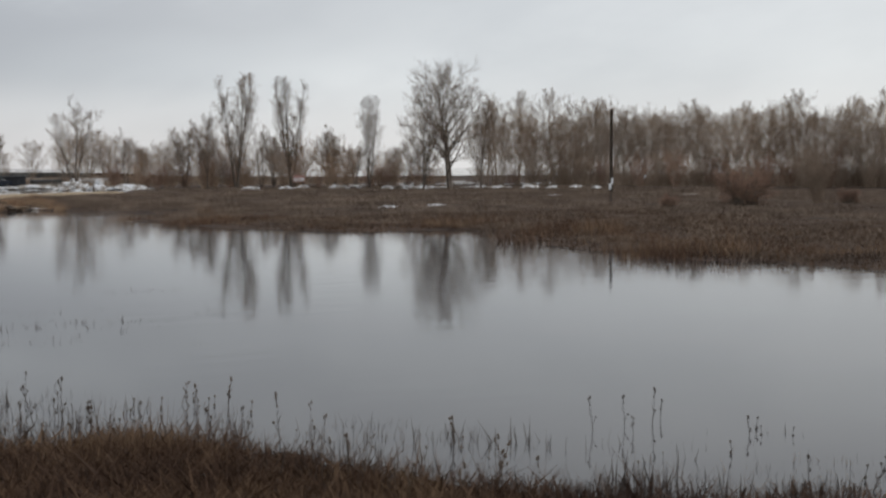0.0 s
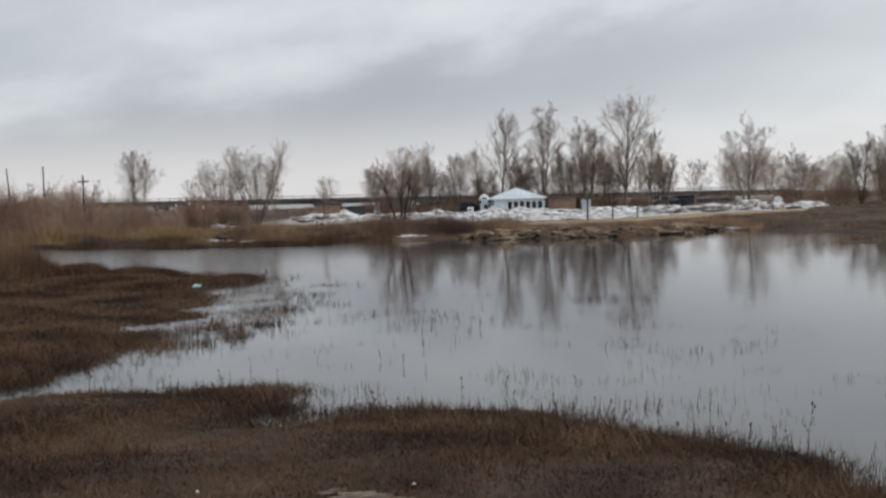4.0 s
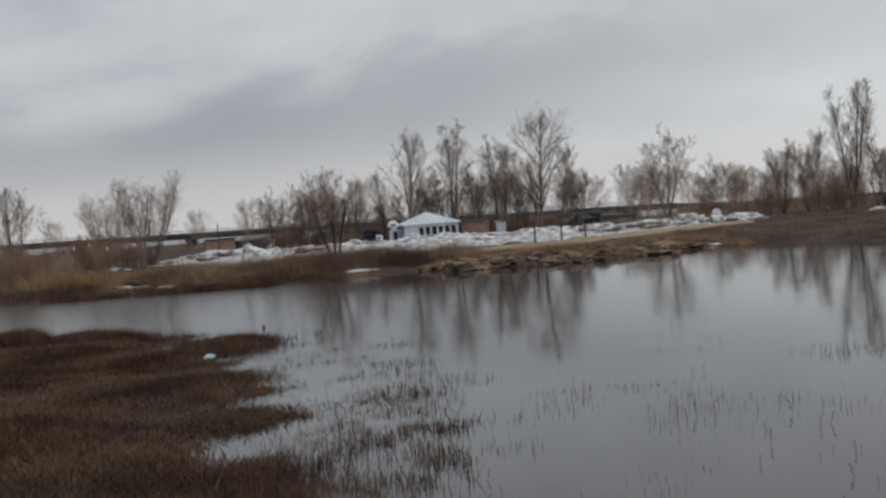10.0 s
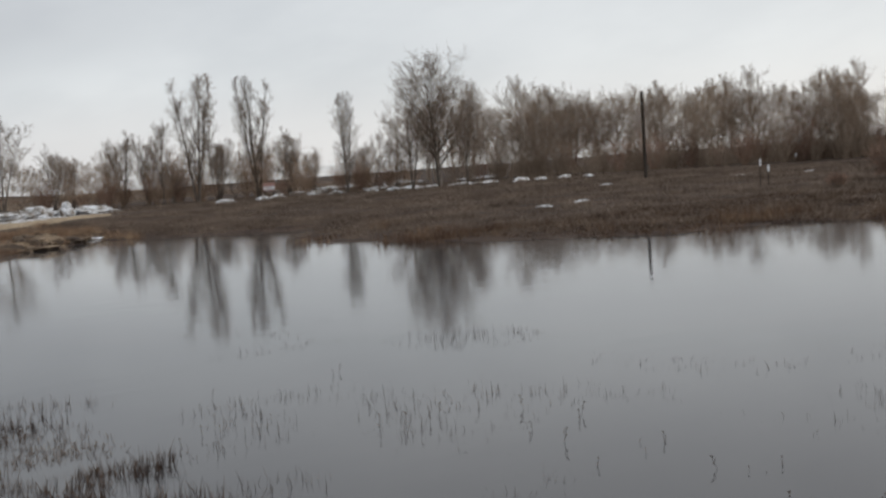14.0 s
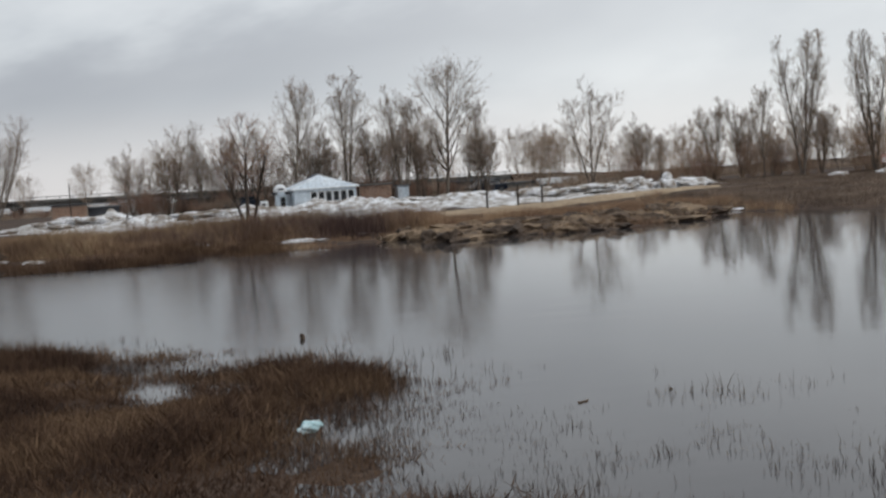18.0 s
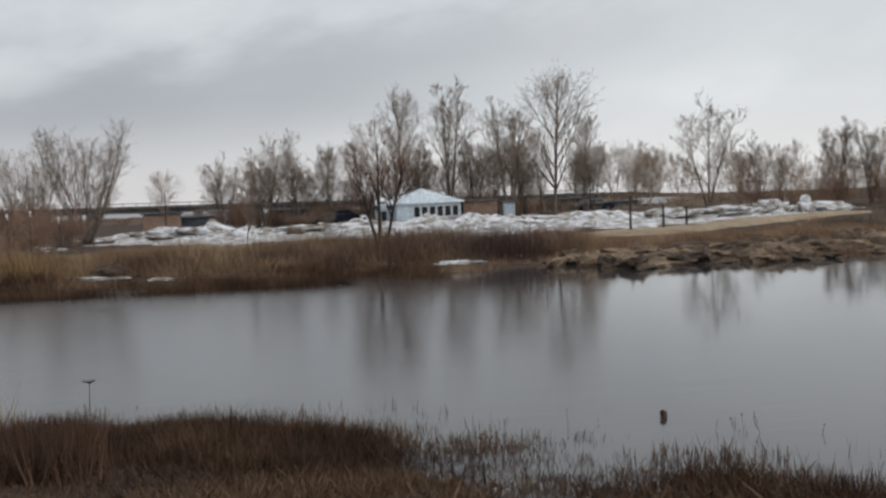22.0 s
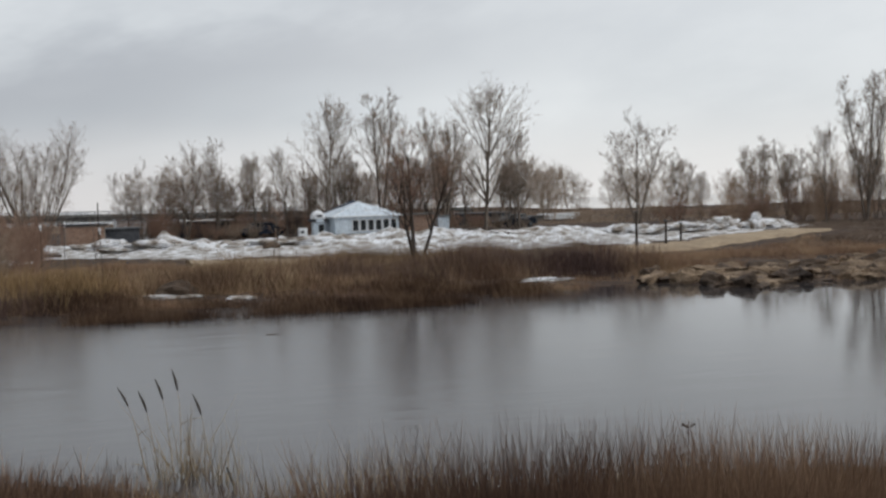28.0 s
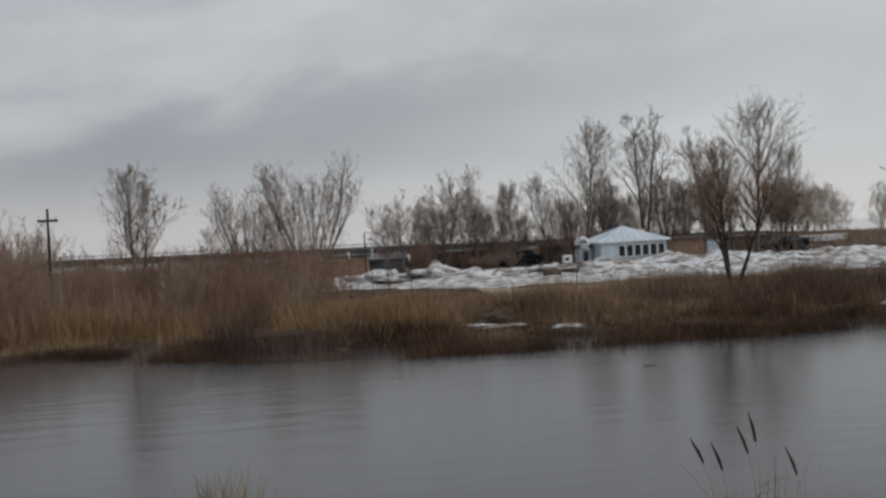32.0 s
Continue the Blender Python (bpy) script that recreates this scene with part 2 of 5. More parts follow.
M_DRY = island_material("grey_brown_dry_grass", [(0.135, 0.10, 0.078), (0.21, 0.157, 0.12), (0.30, 0.23, 0.178)], 0.9, 0.25)
M_WEED = island_material("dead_weed", [(0.055, 0.042, 0.036), (0.09, 0.068, 0.055), (0.15, 0.112, 0.084)], 0.9, 0.3)
M_SNOW = material("old_snow", [(0.14, 0.105, 0.078), (0.33, 0.29, 0.25), (0.72, 0.72, 0.73), (0.86, 0.87, 0.89)], 1.3, 0.6, 0.9, 4.0, 5.0)
M_BARK = material("grey_brown_bark", [(0.105, 0.084, 0.070), (0.175, 0.143, 0.118), (0.24, 0.202, 0.168)], 1.5, 0.95, 0.6, 14.0, 6.0, per_object=0.15)
M_BARK_DARK = material("dark_wet_bark", [(0.045, 0.034, 0.028), (0.075, 0.058, 0.048), (0.11, 0.088, 0.073)], 1.5, 0.95, 0.6, 14.0, 6.0)
M_TWIG = island_material("brown_twigs", [(0.20, 0.152, 0.120), (0.29, 0.224, 0.178), (0.39, 0.31, 0.25)], 0.95, 0.2)
M_TWIG_WARM = island_material("warm_brown_twigs", [(0.28, 0.19, 0.13), (0.38, 0.265, 0.185), (0.48, 0.355, 0.26)], 0.95, 0.15)
M_TWIG_RED = island_material("red_brown_twigs", [(0.22, 0.138, 0.104), (0.32, 0.206, 0.152), (0.43, 0.29, 0.216)], 0.95, 0.12)
M_TWIG_DARK = island_material("dark_brown_twigs", [(0.24, 0.182, 0.138), (0.35, 0.268, 0.205), (0.45, 0.352, 0.27)], 0.95, 0.12)

# ---- helpers for building ----


def mesh_object(name, verts, faces, mat, parent=None, label="", smooth=False):
    me = bpy.data.meshes.new(name)
    verts = np.asarray(verts, dtype=np.float32).reshape(-1, 3)
    if isinstance(faces, np.ndarray):
        k = faces.shape[1]
        me.vertices.add(len(verts))
        me.vertices.foreach_set("co", verts.ravel())
        me.loops.add(faces.size)
        me.loops.foreach_set("vertex_index", faces.astype(np.int32).ravel())
        me.polygons.add(len(faces))
        me.polygons.foreach_set("loop_start", np.arange(0, faces.size, k, dtype=np.int32))
        me.update(calc_edges=True)
    else:
        me.from_pydata(verts.tolist(), [], faces)
        me.update()
    if smooth:
        me.polygons.foreach_set("use_smooth", np.ones(len(me.polygons), dtype=bool))
    me.materials.append(mat)
    ob = new(name, me)
    if parent:
        ob.parent = parent
    if label:
        tagged(ob, label)
    return ob


def part(name, bm, mat, parent, label=""):
    me = bpy.data.meshes.new(name)
    bm.to_mesh(me)
    bm.free()
    me.materials.append(mat)
    ob = new(name, me)
    ob.parent = parent
    if label:
        tagged(ob, label)
    return ob


def box(bm, x0, y0, z0, x1, y1, z1, bevel=0.0, m=None):
    v = [bm.verts.new(p) for p in ((x0, y0, z0), (x1, y0, z0), (x1, y1, z0), (x0, y1, z0), (x0, y0, z1), (x1, y0, z1), (x1, y1, z1), (x0, y1, z1))]
    fs = [bm.faces.new([v[i] for i in q]) for q in ((3, 2, 1, 0), (4, 5, 6, 7), (0, 1, 5, 4), (1, 2, 6, 5), (2, 3, 7, 6), (3, 0, 4, 7))]
    if m is not None:
        for q in v:
            q.co = m @ q.co
    if bevel:
        es = list({e for f in fs for e in f.edges})
        bmesh.ops.bevel(bm, geom=es, offset=bevel, segments=1, affect='EDGES')


def boxes(*args, bevel=0.0, m=None):
    bm = bmesh.new()
    for a in args:
        box(bm, *a, bevel=bevel, m=m)
    return bm


# ---- plan of the water ----
NEAR_SHORE = [(110, -26), (40, 0), (22, 5), (12, 7.6), (7.9, 8.2), (5.2, 8.4), (4.2, 9.4), (3.4, 10.6), (2.7, 11.9), (0.7, 13.6), (-0.4, 15.4), (-1.1, 17.2), (-2.6, 18.6), (-4.4, 20), (-6.1, 20.6), (-7.8, 21.6),
              (-8.4, 23.2), (-10.2, 23.1), (-11.4, 22.4), (-12.6, 21.9), (-18, 20.8), (-17.6, 22), (-13.4, 23.4), (-13.2, 26), (-13.0, 29.3), (-13.6, 31.2), (-13.9, 33), (-13.8, 35.2), (-14.4, 37.2), (-14.6, 39), (-15.2, 40.8), (-15.6, 42.6), (-16.0, 44.0), (-16.3, 45.3),
              (-16.2, 47.2), (-15.9, 48.6), (-16.3, 49.8), (-17.2, 50.4), (-18.2, 51.8), (-18.5, 52.9), (-20.2, 53.7), (-21.6, 54.3), (-22.6, 55.0), (-23.7, 55.4), (-25.2, 55.7), (-27.0, 55.6), (-28.4, 55.4), (-29.8, 56.0), (-31.0, 57.4), (-32.5, 58.6), (-34.0, 58.6), (-36.5, 58.4), (-45, 59.4), (-60, 62), (-110, 66)]
FAR_SHORE = [(-110, 98), (-44.6, 91), (-38, 90.5), (-36, 87.5), (-33, 85), (-29, 84.5), (-24, 84.5), (-19, 85), (-14, 84), (-11.5, 86), (-9, 84), (-8.4, 81.2), (-5.8, 82.6), (-3.5, 81.8), (-0.5, 81.8), (3.3, 84), (6.8, 88), (7.8, 89)]
EAST_SHORE = [(9.7, 86), (15.5, 76.7), (11.4, 67), (13.3, 60.8), (15.2, 55.5), (18.5, 50.5), (20.8, 51.5), (23, 50), (24.8, 47.7), (21.6, 37.5), (22, 31.5), (24.7, 24.8), (32, 17), (50, 4), (115, -26)]
SHORE = np.array(NEAR_SHORE + FAR_SHORE + EAST_SHORE)


def shore_distance(x, y):
    """Metres from the water's edge, below zero over water."""
    x, y = np.asarray(x, float), np.asarray(y, float)
    best = np.full(x.shape, 1e9)
    inside = np.zeros(x.shape, bool)
    for a, b in zip(SHORE, np.roll(SHORE, -1, 0)):
        d = b - a
        t = np.clip(((x - a[0]) * d[0] + (y - a[1]) * d[1]) / (d @ d), 0, 1)
        best = np.minimum(best, (x - a[0] - t * d[0]) ** 2 + (y - a[1] - t * d[1]) ** 2)
        cut = (a[1] > y) != (b[1] > y)
        inside ^= cut & (x < a[0] + (y - a[1]) / (d[1] if d[1] else 1e-9) * d[0])
    return np.where(inside, -1, 1) * np.sqrt(best)


def lattice(n, seed):
    return np.random.default_rng(seed).random((n, n))


LAT = [lattice(64, s) for s in (3, 4, 5)]


def bumps(x, y, size, k=0):
    """Smooth noise from 0 to 1 over the ground."""
    u, v = np.asarray(x) / size, np.asarray(y) / size
    i, j = np.floor(u).astype(int), np.floor(v).astype(int)
    f, g = u - i, v - j
    f, g = f * f * (3 - 2 * f), g * g * (3 - 2 * g)
    t = LAT[k]
    q = lambda a, b: t[a % 64, b % 64]
    return (q(i, j) * (1 - f) + q(i + 1, j) * f) * (1 - g) + (q(i, j + 1) * (1 - f) + q(i + 1, j + 1) * f) * g


def ground_height(x, y):
    x, y = np.asarray(x, float), np.asarray(y, float)
    d = shore_distance(x, y)
    d = d + (bumps(x, y, 3.1, 0) - 0.5) * 1.0 + (bumps(x, y, 1.1, 1) - 0.5) * 0.9 + (bumps(x, y, 0.5, 2) - 0.5) * 0.7
    far = np.clip((y - 62) / 12, 0, 1)
    rise = np.where(d > 0, (0.04 + 0.05 * far) * np.minimum(d, 3) + 0.012 * np.clip(d - 3, 0, 16), 0.12 * np.maximum(d, -6))
    marsh = np.exp(-((x + 18.3) ** 2 / 3.5 + (y - 46.2) ** 2 / 1.8)) + 0.55 * np.exp(-((x + 19.6) ** 2 / 3.5 + (y - 51.4) ** 2 / 1.6)) + np.exp(-((x + 18.1) ** 2 + (y - 49) ** 2) / 1.2) + 0.45 * np.exp(-((x + 14.2) ** 2 + (y - 32.6) ** 2) / 1.2)
    rise = rise - 0.20 * np.minimum(marsh, 1) * np.clip(bumps(x, y, 1.2, 0) * 2 - 0.3, 0, 1) * (d > -0.5)
    lump = (bumps(x, y, 2.3, 1) - 0.5) * 0.12 + (bumps(x, y, 0.9, 2) - 0.5) * 0.07
    return rise + lump * np.clip(d + 2, 0, 3) / 3 + 0.15 * np.clip((y - 95) / 20, 0, 1)


def axis(stops, out):
    """Grid lines: steps between stops, then ever wider out to the horizon."""
    core = np.concatenate([np.arange(p[0], q[0], p[1]) for p, q in zip(stops, stops[1:])])
    return np.concatenate([core[0] - np.geomspace(0.5, out, 26)[::-1], core, core[-1] + np.geomspace(0.5, out, 26)])


def sheet(name, xs, ys, zfun, mat, keep=None):
    gx, gy = np.meshgrid(xs, ys)
    z = zfun(gx, gy)
    v = np.stack([gx, gy, z], -1).reshape(-1, 3)
    nx, ny = len(xs), len(ys)
    idx = np.arange(nx * ny).reshape(ny, nx)
    f = np.stack([idx[:-1, :-1], idx[:-1, 1:], idx[1:, 1:], idx[1:, :-1]], -1).reshape(-1, 4)
    if keep is not None:
        f = f[keep(gx, gy)[:-1, :-1].reshape(-1)]
    return mesh_object(name, v, f, mat, smooth=True)


ground = sheet("ground", axis([(-60, 0.5), (-34, 0.2), (11, 0.5), (50, 0)], 2500), axis([(4, 0.2), (58, 0.45), (132, 0)], 2500), ground_height, M_GROUND)
tagged(ground, "wet brown meadow with matted dead grass", "ground", kind="structure")
water = sheet("water", np.linspace(-115, 118, 8), np.linspace(-28, 96, 8), lambda x, y: 0 * x, M_WATER)
tagged(water, "still grey flood water mirroring the sky", "water", kind="structure")

# added water sheet: mirrors the low sky where far ground would show brown
added_far_water = sheet("added_far_water", np.linspace(-2500, 2500, 8), np.linspace(266, 2630, 8), lambda x, y: 0 * x + 0.85, M_WATER)
tagged(added_far_water, "added sheet of water beyond the road bridge, mirroring the low sky", "water", kind="structure")


# ---- trees ----
def tubes(segs):
    """Tapered three-sided tubes from rows of start, end, start radius, end radius."""
    s = np.asarray(segs, float)
    p0, p1, r0, r1 = s[:, 0:3], s[:, 3:6], s[:, 6], s[:, 7]
    d = p1 - p0
    d /= np.linalg.norm(d, axis=1, keepdims=True) + 1e-9
    ref = np.where(np.abs(d[:, 2:3]) > 0.9, np.array([[1.0, 0, 0]]), np.array([[0, 0, 1.0]]))
    u = np.cross(d, ref)
    u /= np.linalg.norm(u, axis=1, keepdims=True) + 1e-9
    w = np.cross(d, u)
    n = len(s)
    v = np.empty((n, 6, 3))
    for k in range(3):
        a = 2 * math.pi * k / 3
        o = u * math.cos(a) + w * math.sin(a)
        v[:, k] = p0 + o * r0[:, None]
        v[:, 3 + k] = p1 + o * r1[:, None]
    base = (np.arange(n) * 6)[:, None]
    f = np.concatenate([base + np.array([[k, (k + 1) % 3, 3 + (k + 1) % 3, 3 + k]]) for k in range(3)])
    return v.reshape(-1, 3), f


def limb(r, start, way, length, rad, n, up, wob):
    """A bending line of n pieces that turns upwards. Rows of tubes and the points along it."""
    p, d, out, pts = np.array(start, float), np.array(way, float), [], []
    d /= np.linalg.norm(d)
    for i in range(n):
        d = d + np.array([0, 0, up]) + r.normal(0, wob, 3)
        d /= np.linalg.norm(d)
        q = p + d * length / n
        ra, rb = rad * (1 - 0.85 * i / n), rad * (1 - 0.85 * (i + 1) / n)
        out.append((*p, *q, ra, rb))
        pts.append((q, d.copy(), rb))
        p = q
    return out, pts


def side_way(r, d, ang):
    """A direction at an angle from d, turned at random about it."""
    ref = np.array([1.0, 0, 0]) if abs(d[2]) > 0.9 else np.array([0, 0, 1.0])
    u = np.cross(d, ref)
    u /= np.linalg.norm(u)
    w = np.cross(d, u)
    a = r.uniform(0, 2 * math.pi)
    return d * math.cos(ang) + (u * math.cos(a) + w * math.sin(a)) * math.sin(ang)


def grow(seed, height, rad, stems=1, spread=0.08, limbs=24, low=0.22, angle=0.75, reach=0.36, up=0.10, subs=7, twigs=5, twig=0.011, dome=False):
    """Wood and twigs of a bare tree: stems, limbs, boughs, twigs."""
    r = np.random.default_rng(seed)
    wood, fine = [], []
    for s in range(stems):
        h = height * (1 if s == 0 else r.uniform(0.72, 1.0))
        a = 2 * math.pi * (s + r.random()) / stems
        tilt = spread * (r.uniform(0, 1) if stems == 1 else r.uniform(0.6, 1.1) if stems < 4 else r.uniform(0.03, 1.0) ** 0.6)
        start = np.array([math.cos(a), math.sin(a), 0]) * (0.25 * rad * stems if stems > 1 else 0)
        way = (math.cos(a) * tilt, math.sin(a) * tilt, 1)
        out, pts = limb(r, start - np.array([0, 0, 0.3]), way, h, rad * (1 if s == 0 else 0.8), 12, 0.02, 0.035)
        wood += out
        for k in range(limbs // (1 if stems == 1 else 2)):
            f = low + (0.97 - low) * (k + r.random()) / (limbs // (1 if stems == 1 else 2))
            p, d, rb = pts[min(11, int(f * 12))]
            p = p - d * r.random() * h / 12
            ln = h * reach * (math.sin(math.pi * (0.12 + 0.83 * (f - low) / (1 - low))) ** 0.7 if dome else 1.15 - 0.8 * f) * r.uniform(0.7, 1.2)
            lo, lp = limb(r, p, side_way(r, d, angle * r.uniform(0.75, 1.2)), ln, max(0.02, rb * 0.68), 5, up, 0.045)
            wood += lo
            for _ in range(subs):
                i = r.integers(1, 5)
                p2, d2, r2 = lp[i]
                so, sp = limb(r, p2, side_way(r, d2, r.uniform(0.4, 0.9)), ln * r.uniform(0.25, 0.5), max(twig * 1.3, r2 * 0.62), 3, up * 1.0, 0.05)
                fine += so
                for _ in range(twigs):
                    p3, d3, r3 = sp[r.integers(0, 3)]
                    to, _ = limb(r, p3, side_way(r, d3, r.uniform(0.35, 1.0)), ln * r.uniform(0.14, 0.30), twig, 2, up * 0.9, 0.06)
                    fine += to
    return wood, fine


def crown(seed, height, rad, stems=1, spread=0.1, limbs=14, low=0.3, angle=0.62, reach=0.42, up=0.06, subs=6, twigs=6, fine=4, twig=0.0115, top=0.15):
    """Wood and twigs of an open-crowned tree: few long rising limbs, each forking three times."""
    r = np.random.default_rng(seed)
    wood, thin = [], []
    for s in range(stems):
        h = height * (1 if s == 0 else r.uniform(0.80, 0.98))
        a = 2 * math.pi * (s + 0.5 * r.random()) / stems
        tilt = spread * (r.uniform(0, 1) if stems == 1 else r.uniform(0.5, 1.1))
        start = np.array([math.cos(a), math.sin(a), 0]) * (0.5 * rad if stems > 1 else 0)
        out, pts = limb(r, start - np.array([0, 0, 0.3]), (math.cos(a) * tilt, math.sin(a) * tilt, 1), h, rad * (1 if s == 0 else 0.85), 12, 0.015, 0.03)
        wood += out
        turn = r.uniform(0, 6.28)
        for k in range(limbs):
            f = (k + r.random()) / limbs
            g = low + (0.97 - low) * f
            p, d, rb = pts[min(11, int(g * 12))]
            p = p - d * r.random() * h / 12
            ln = h * reach * (top + (1 - top) * math.sin(math.pi * min(1.0, 0.34 + 0.64 * f)) ** 0.8) * r.uniform(0.8, 1.15)
            turn += 2.4 + r.normal(0, 0.4)
            tip = angle * r.uniform(0.8, 1.15) * (1.1 - 0.35 * f)
            way = np.array([math.cos(turn) * math.sin(tip), math.sin(turn) * math.sin(tip), math.cos(tip)]) + 0.4 * np.array([d[0], d[1], 0])
            lo, lp = limb(r, p, way, ln, max(0.018, rb * 0.62), 6, up, 0.045)
            wood += lo
            for j in range(subs):
                i = 1 + int(5 * (j + r.random()) / subs)
                p2, d2, r2 = lp[min(5, i)]
                l2 = ln * (0.62 - 0.06 * i) * r.uniform(0.7, 1.2)
                so, sp = limb(r, p2, side_way(r, d2, r.uniform(0.45, 0.8)), l2, max(twig * 1.6, r2 * 0.6), 4, up * 1.2, 0.035)
                wood += so
                for _ in range(twigs):
                    p3, d3, _r = sp[r.integers(0, 4)]
                    l3 = l2 * r.uniform(0.35, 0.6)
                    to, tp = limb(r, p3, side_way(r, d3, r.uniform(0.4, 0.8)), l3, twig * 1.25, 2, up * 1.5, 0.03)
                    thin += to
                    for _ in range(fine):
                        p4, d4, _r = tp[r.integers(0, 2)]
                        fo, _ = limb(r, p4, side_way(r, d4, r.uniform(0.35, 0.8)), l3 * r.uniform(0.35, 0.6), twig, 1, up, 0.05)
                        thin += fo
    return wood, thin


def make_tree(name, label, category, group, seed, twig_mat=None, form=grow, wood_mat=None, **kw):
    wood, fine = form(seed, **kw)
    tree = new(name)
    tagged(tree, label, category, group)
    v, f = tubes(wood)
    mesh_object("trunk", v, f, wood_mat or M_BARK, tree, smooth=True)
    v, f = tubes(fine)
    mesh_object("crown", v, f, twig_mat or M_TWIG, tree)
    return tree


def stand(tree, x, y, turn=0.0, s=1.0, sz=None):
    z = float(ground_height(np.array([x]), np.array([y]))[0])
    tree.matrix_basis = Matrix.LocRotScale((x, y, z), Euler((0, 0, turn)), (s, s, sz or s))
    return tree


def again(tree, x, y, turn=0.0, s=1.0, sz=None):
    t = copy_thing(tree, Matrix.Identity(4))
    return stand(t, x, y, turn, s, sz)


G_POP = "tall bare poplars behind the snow field"
tall = make_tree("poplar_tree", "tall bare poplar with a dark straight trunk", "tree", G_POP, 11, form=crown, height=11.7, rad=0.24, limbs=24, low=0.20, angle=0.70, reach=0.42, up=0.07)
stand(tall, 3.9, 144.8, 0.4)
lean = make_tree("poplar_tree", "bare poplar leaning, with two forked leaders", "tree", G_POP, 24, form=crown, height=12.0, rad=0.18, stems=2, spread=0.20, limbs=15, low=0.28, angle=0.60, reach=0.26, up=0.07)
stand(lean, -5.5, 145.6, 1.2)
slim = make_tree("poplar_tree", "slim bare poplar with upswept limbs", "tree", G_POP, 31, form=crown, height=11.2, rad=0.17, limbs=24, low=0.18, angle=0.58, reach=0.34, up=0.08)
stand(slim, -10.6, 145.8, 0.3)
wide = make_tree("poplar_tree", "bare poplar with several upright stems", "tree", G_POP, 47, form=crown, height=10.6, rad=0.16, stems=4, spread=0.26, limbs=12, low=0.30, angle=0.52, reach=0.28, up=0.06)
stand(wide, -0.3, 144.3, 2.0)
again(slim, 7.0, 144.3, 2.4, 0.78)
again(wide, -3.0, 148.0, 4.0, 0.72)
again(wide, -8.0, 149.9, 1.0, 0.74)
again(slim, -13.4, 149.6, 4.4, 0.66)
again(slim, 1.8, 149.5, 5.0, 0.6)
old = make_tree("willow_tree", "spreading bare tree before the bridge", "tree", "bare trees before the bridge", 53, form=crown, height=7.2, rad=0.15, stems=2, spread=0.22, limbs=13, low=0.24, angle=0.90, reach=0.46, up=0.06, top=0.45)
stand(old, -22.5, 148.7, 0.5)
again(old, -19.0, 151.5, 2.6, 0.72)
again(old, -26.6, 157.3, 4.0, 0.7)
again(slim, -16.3, 148.9, 3.0, 0.62)

G_E = "bare trees along the east track"
roundt = make_tree("willow_tree", "broad round-crowned bare tree with twin trunks", "tree", G_E, 62, form=crown, height=11.0, rad=0.26, stems=2, spread=0.20, limbs=22, low=0.24, angle=0.86, reach=0.46, up=0.05, subs=7, top=0.5)
stand(roundt, 52.8, 114.8, 2.6)
birch = make_tree("poplar_tree", "tall bare poplar with pale twigs", "tree", G_E, 71, form=crown, height=12.5, rad=0.17, stems=3, spread=0.12, limbs=17, low=0.16, angle=0.44, reach=0.26, up=0.07, subs=5)
stand(birch, 33.5, 130.0, 0.0)
again(birch, 39.2, 127.6, 3.4, 0.86, 0.97)
again(birch, 46.2, 121.8, 1.0, 0.62, 0.80)
again(slim, 30.6, 131.6, 2.0, 0.62, 0.70)
fork = make_tree("willow_tree", "thin bare tree with three leaning stems", "tree", G_E, 83, form=crown, height=9.4, rad=0.13, stems=3, spread=0.20, limbs=11, low=0.32, angle=0.70, reach=0.32, up=0.06, subs=5)
stand(fork, 17.6, 141.7, 0.7)
again(old, 50.1, 115.8, 1.0, 1.0, 1.1)
again(slim, 57.1, 116.0, 1.0, 0.8)

G_N = "bare trees on the far bank"
near_tree = make_tree("willow_tree", "bare willow with two dark leaning trunks on the bank", "tree", G_N, 97, M_TWIG_RED, form=crown, wood_mat=M_BARK_DARK, height=5.8, rad=0.15, stems=3, spread=0.42, limbs=10, low=0.34, angle=0.56, reach=0.42, up=0.06, twigs=5, fine=3, twig=0.0075, top=0.4)
stand(near_tree, -16.2, 96.8, 1.0)
sapling = make_tree("sapling", "thin bare sapling in the reeds", "tree", G_N, 101, M_TWIG_RED, height=3.6, rad=0.04, limbs=14, low=0.35, angle=0.6, reach=0.32, up=0.12, subs=4, twigs=3, twig=0.007)
stand(sapling, -22.8, 98.0, 0.5)
again(sapling, -30.6, 101.4, 2.0, 0.7)
west = make_tree("willow_tree", "slender bare willow with two stems above the scrub", "tree", G_N, 103, form=crown, height=7.3, rad=0.11, stems=3, spread=0.22, limbs=13, low=0.26, angle=0.70, reach=0.34, up=0.07, twig=0.007)
stand(west, -43.3, 112.0, 2.2)
clump = make_tree("willow_shrub", "many-stemmed bare willow with upright fans of stems", "shrub", G_N, 107, form=crown, height=8.4, rad=0.075, stems=18, spread=0.60, limbs=7, low=0.22, angle=0.40, reach=0.34, up=0.05, subs=4, twigs=4, twig=0.0065)
stand(clump, -34.0, 121.0, 0.4)
again(clump, -37.7, 121.1, 2.4, 0.8)

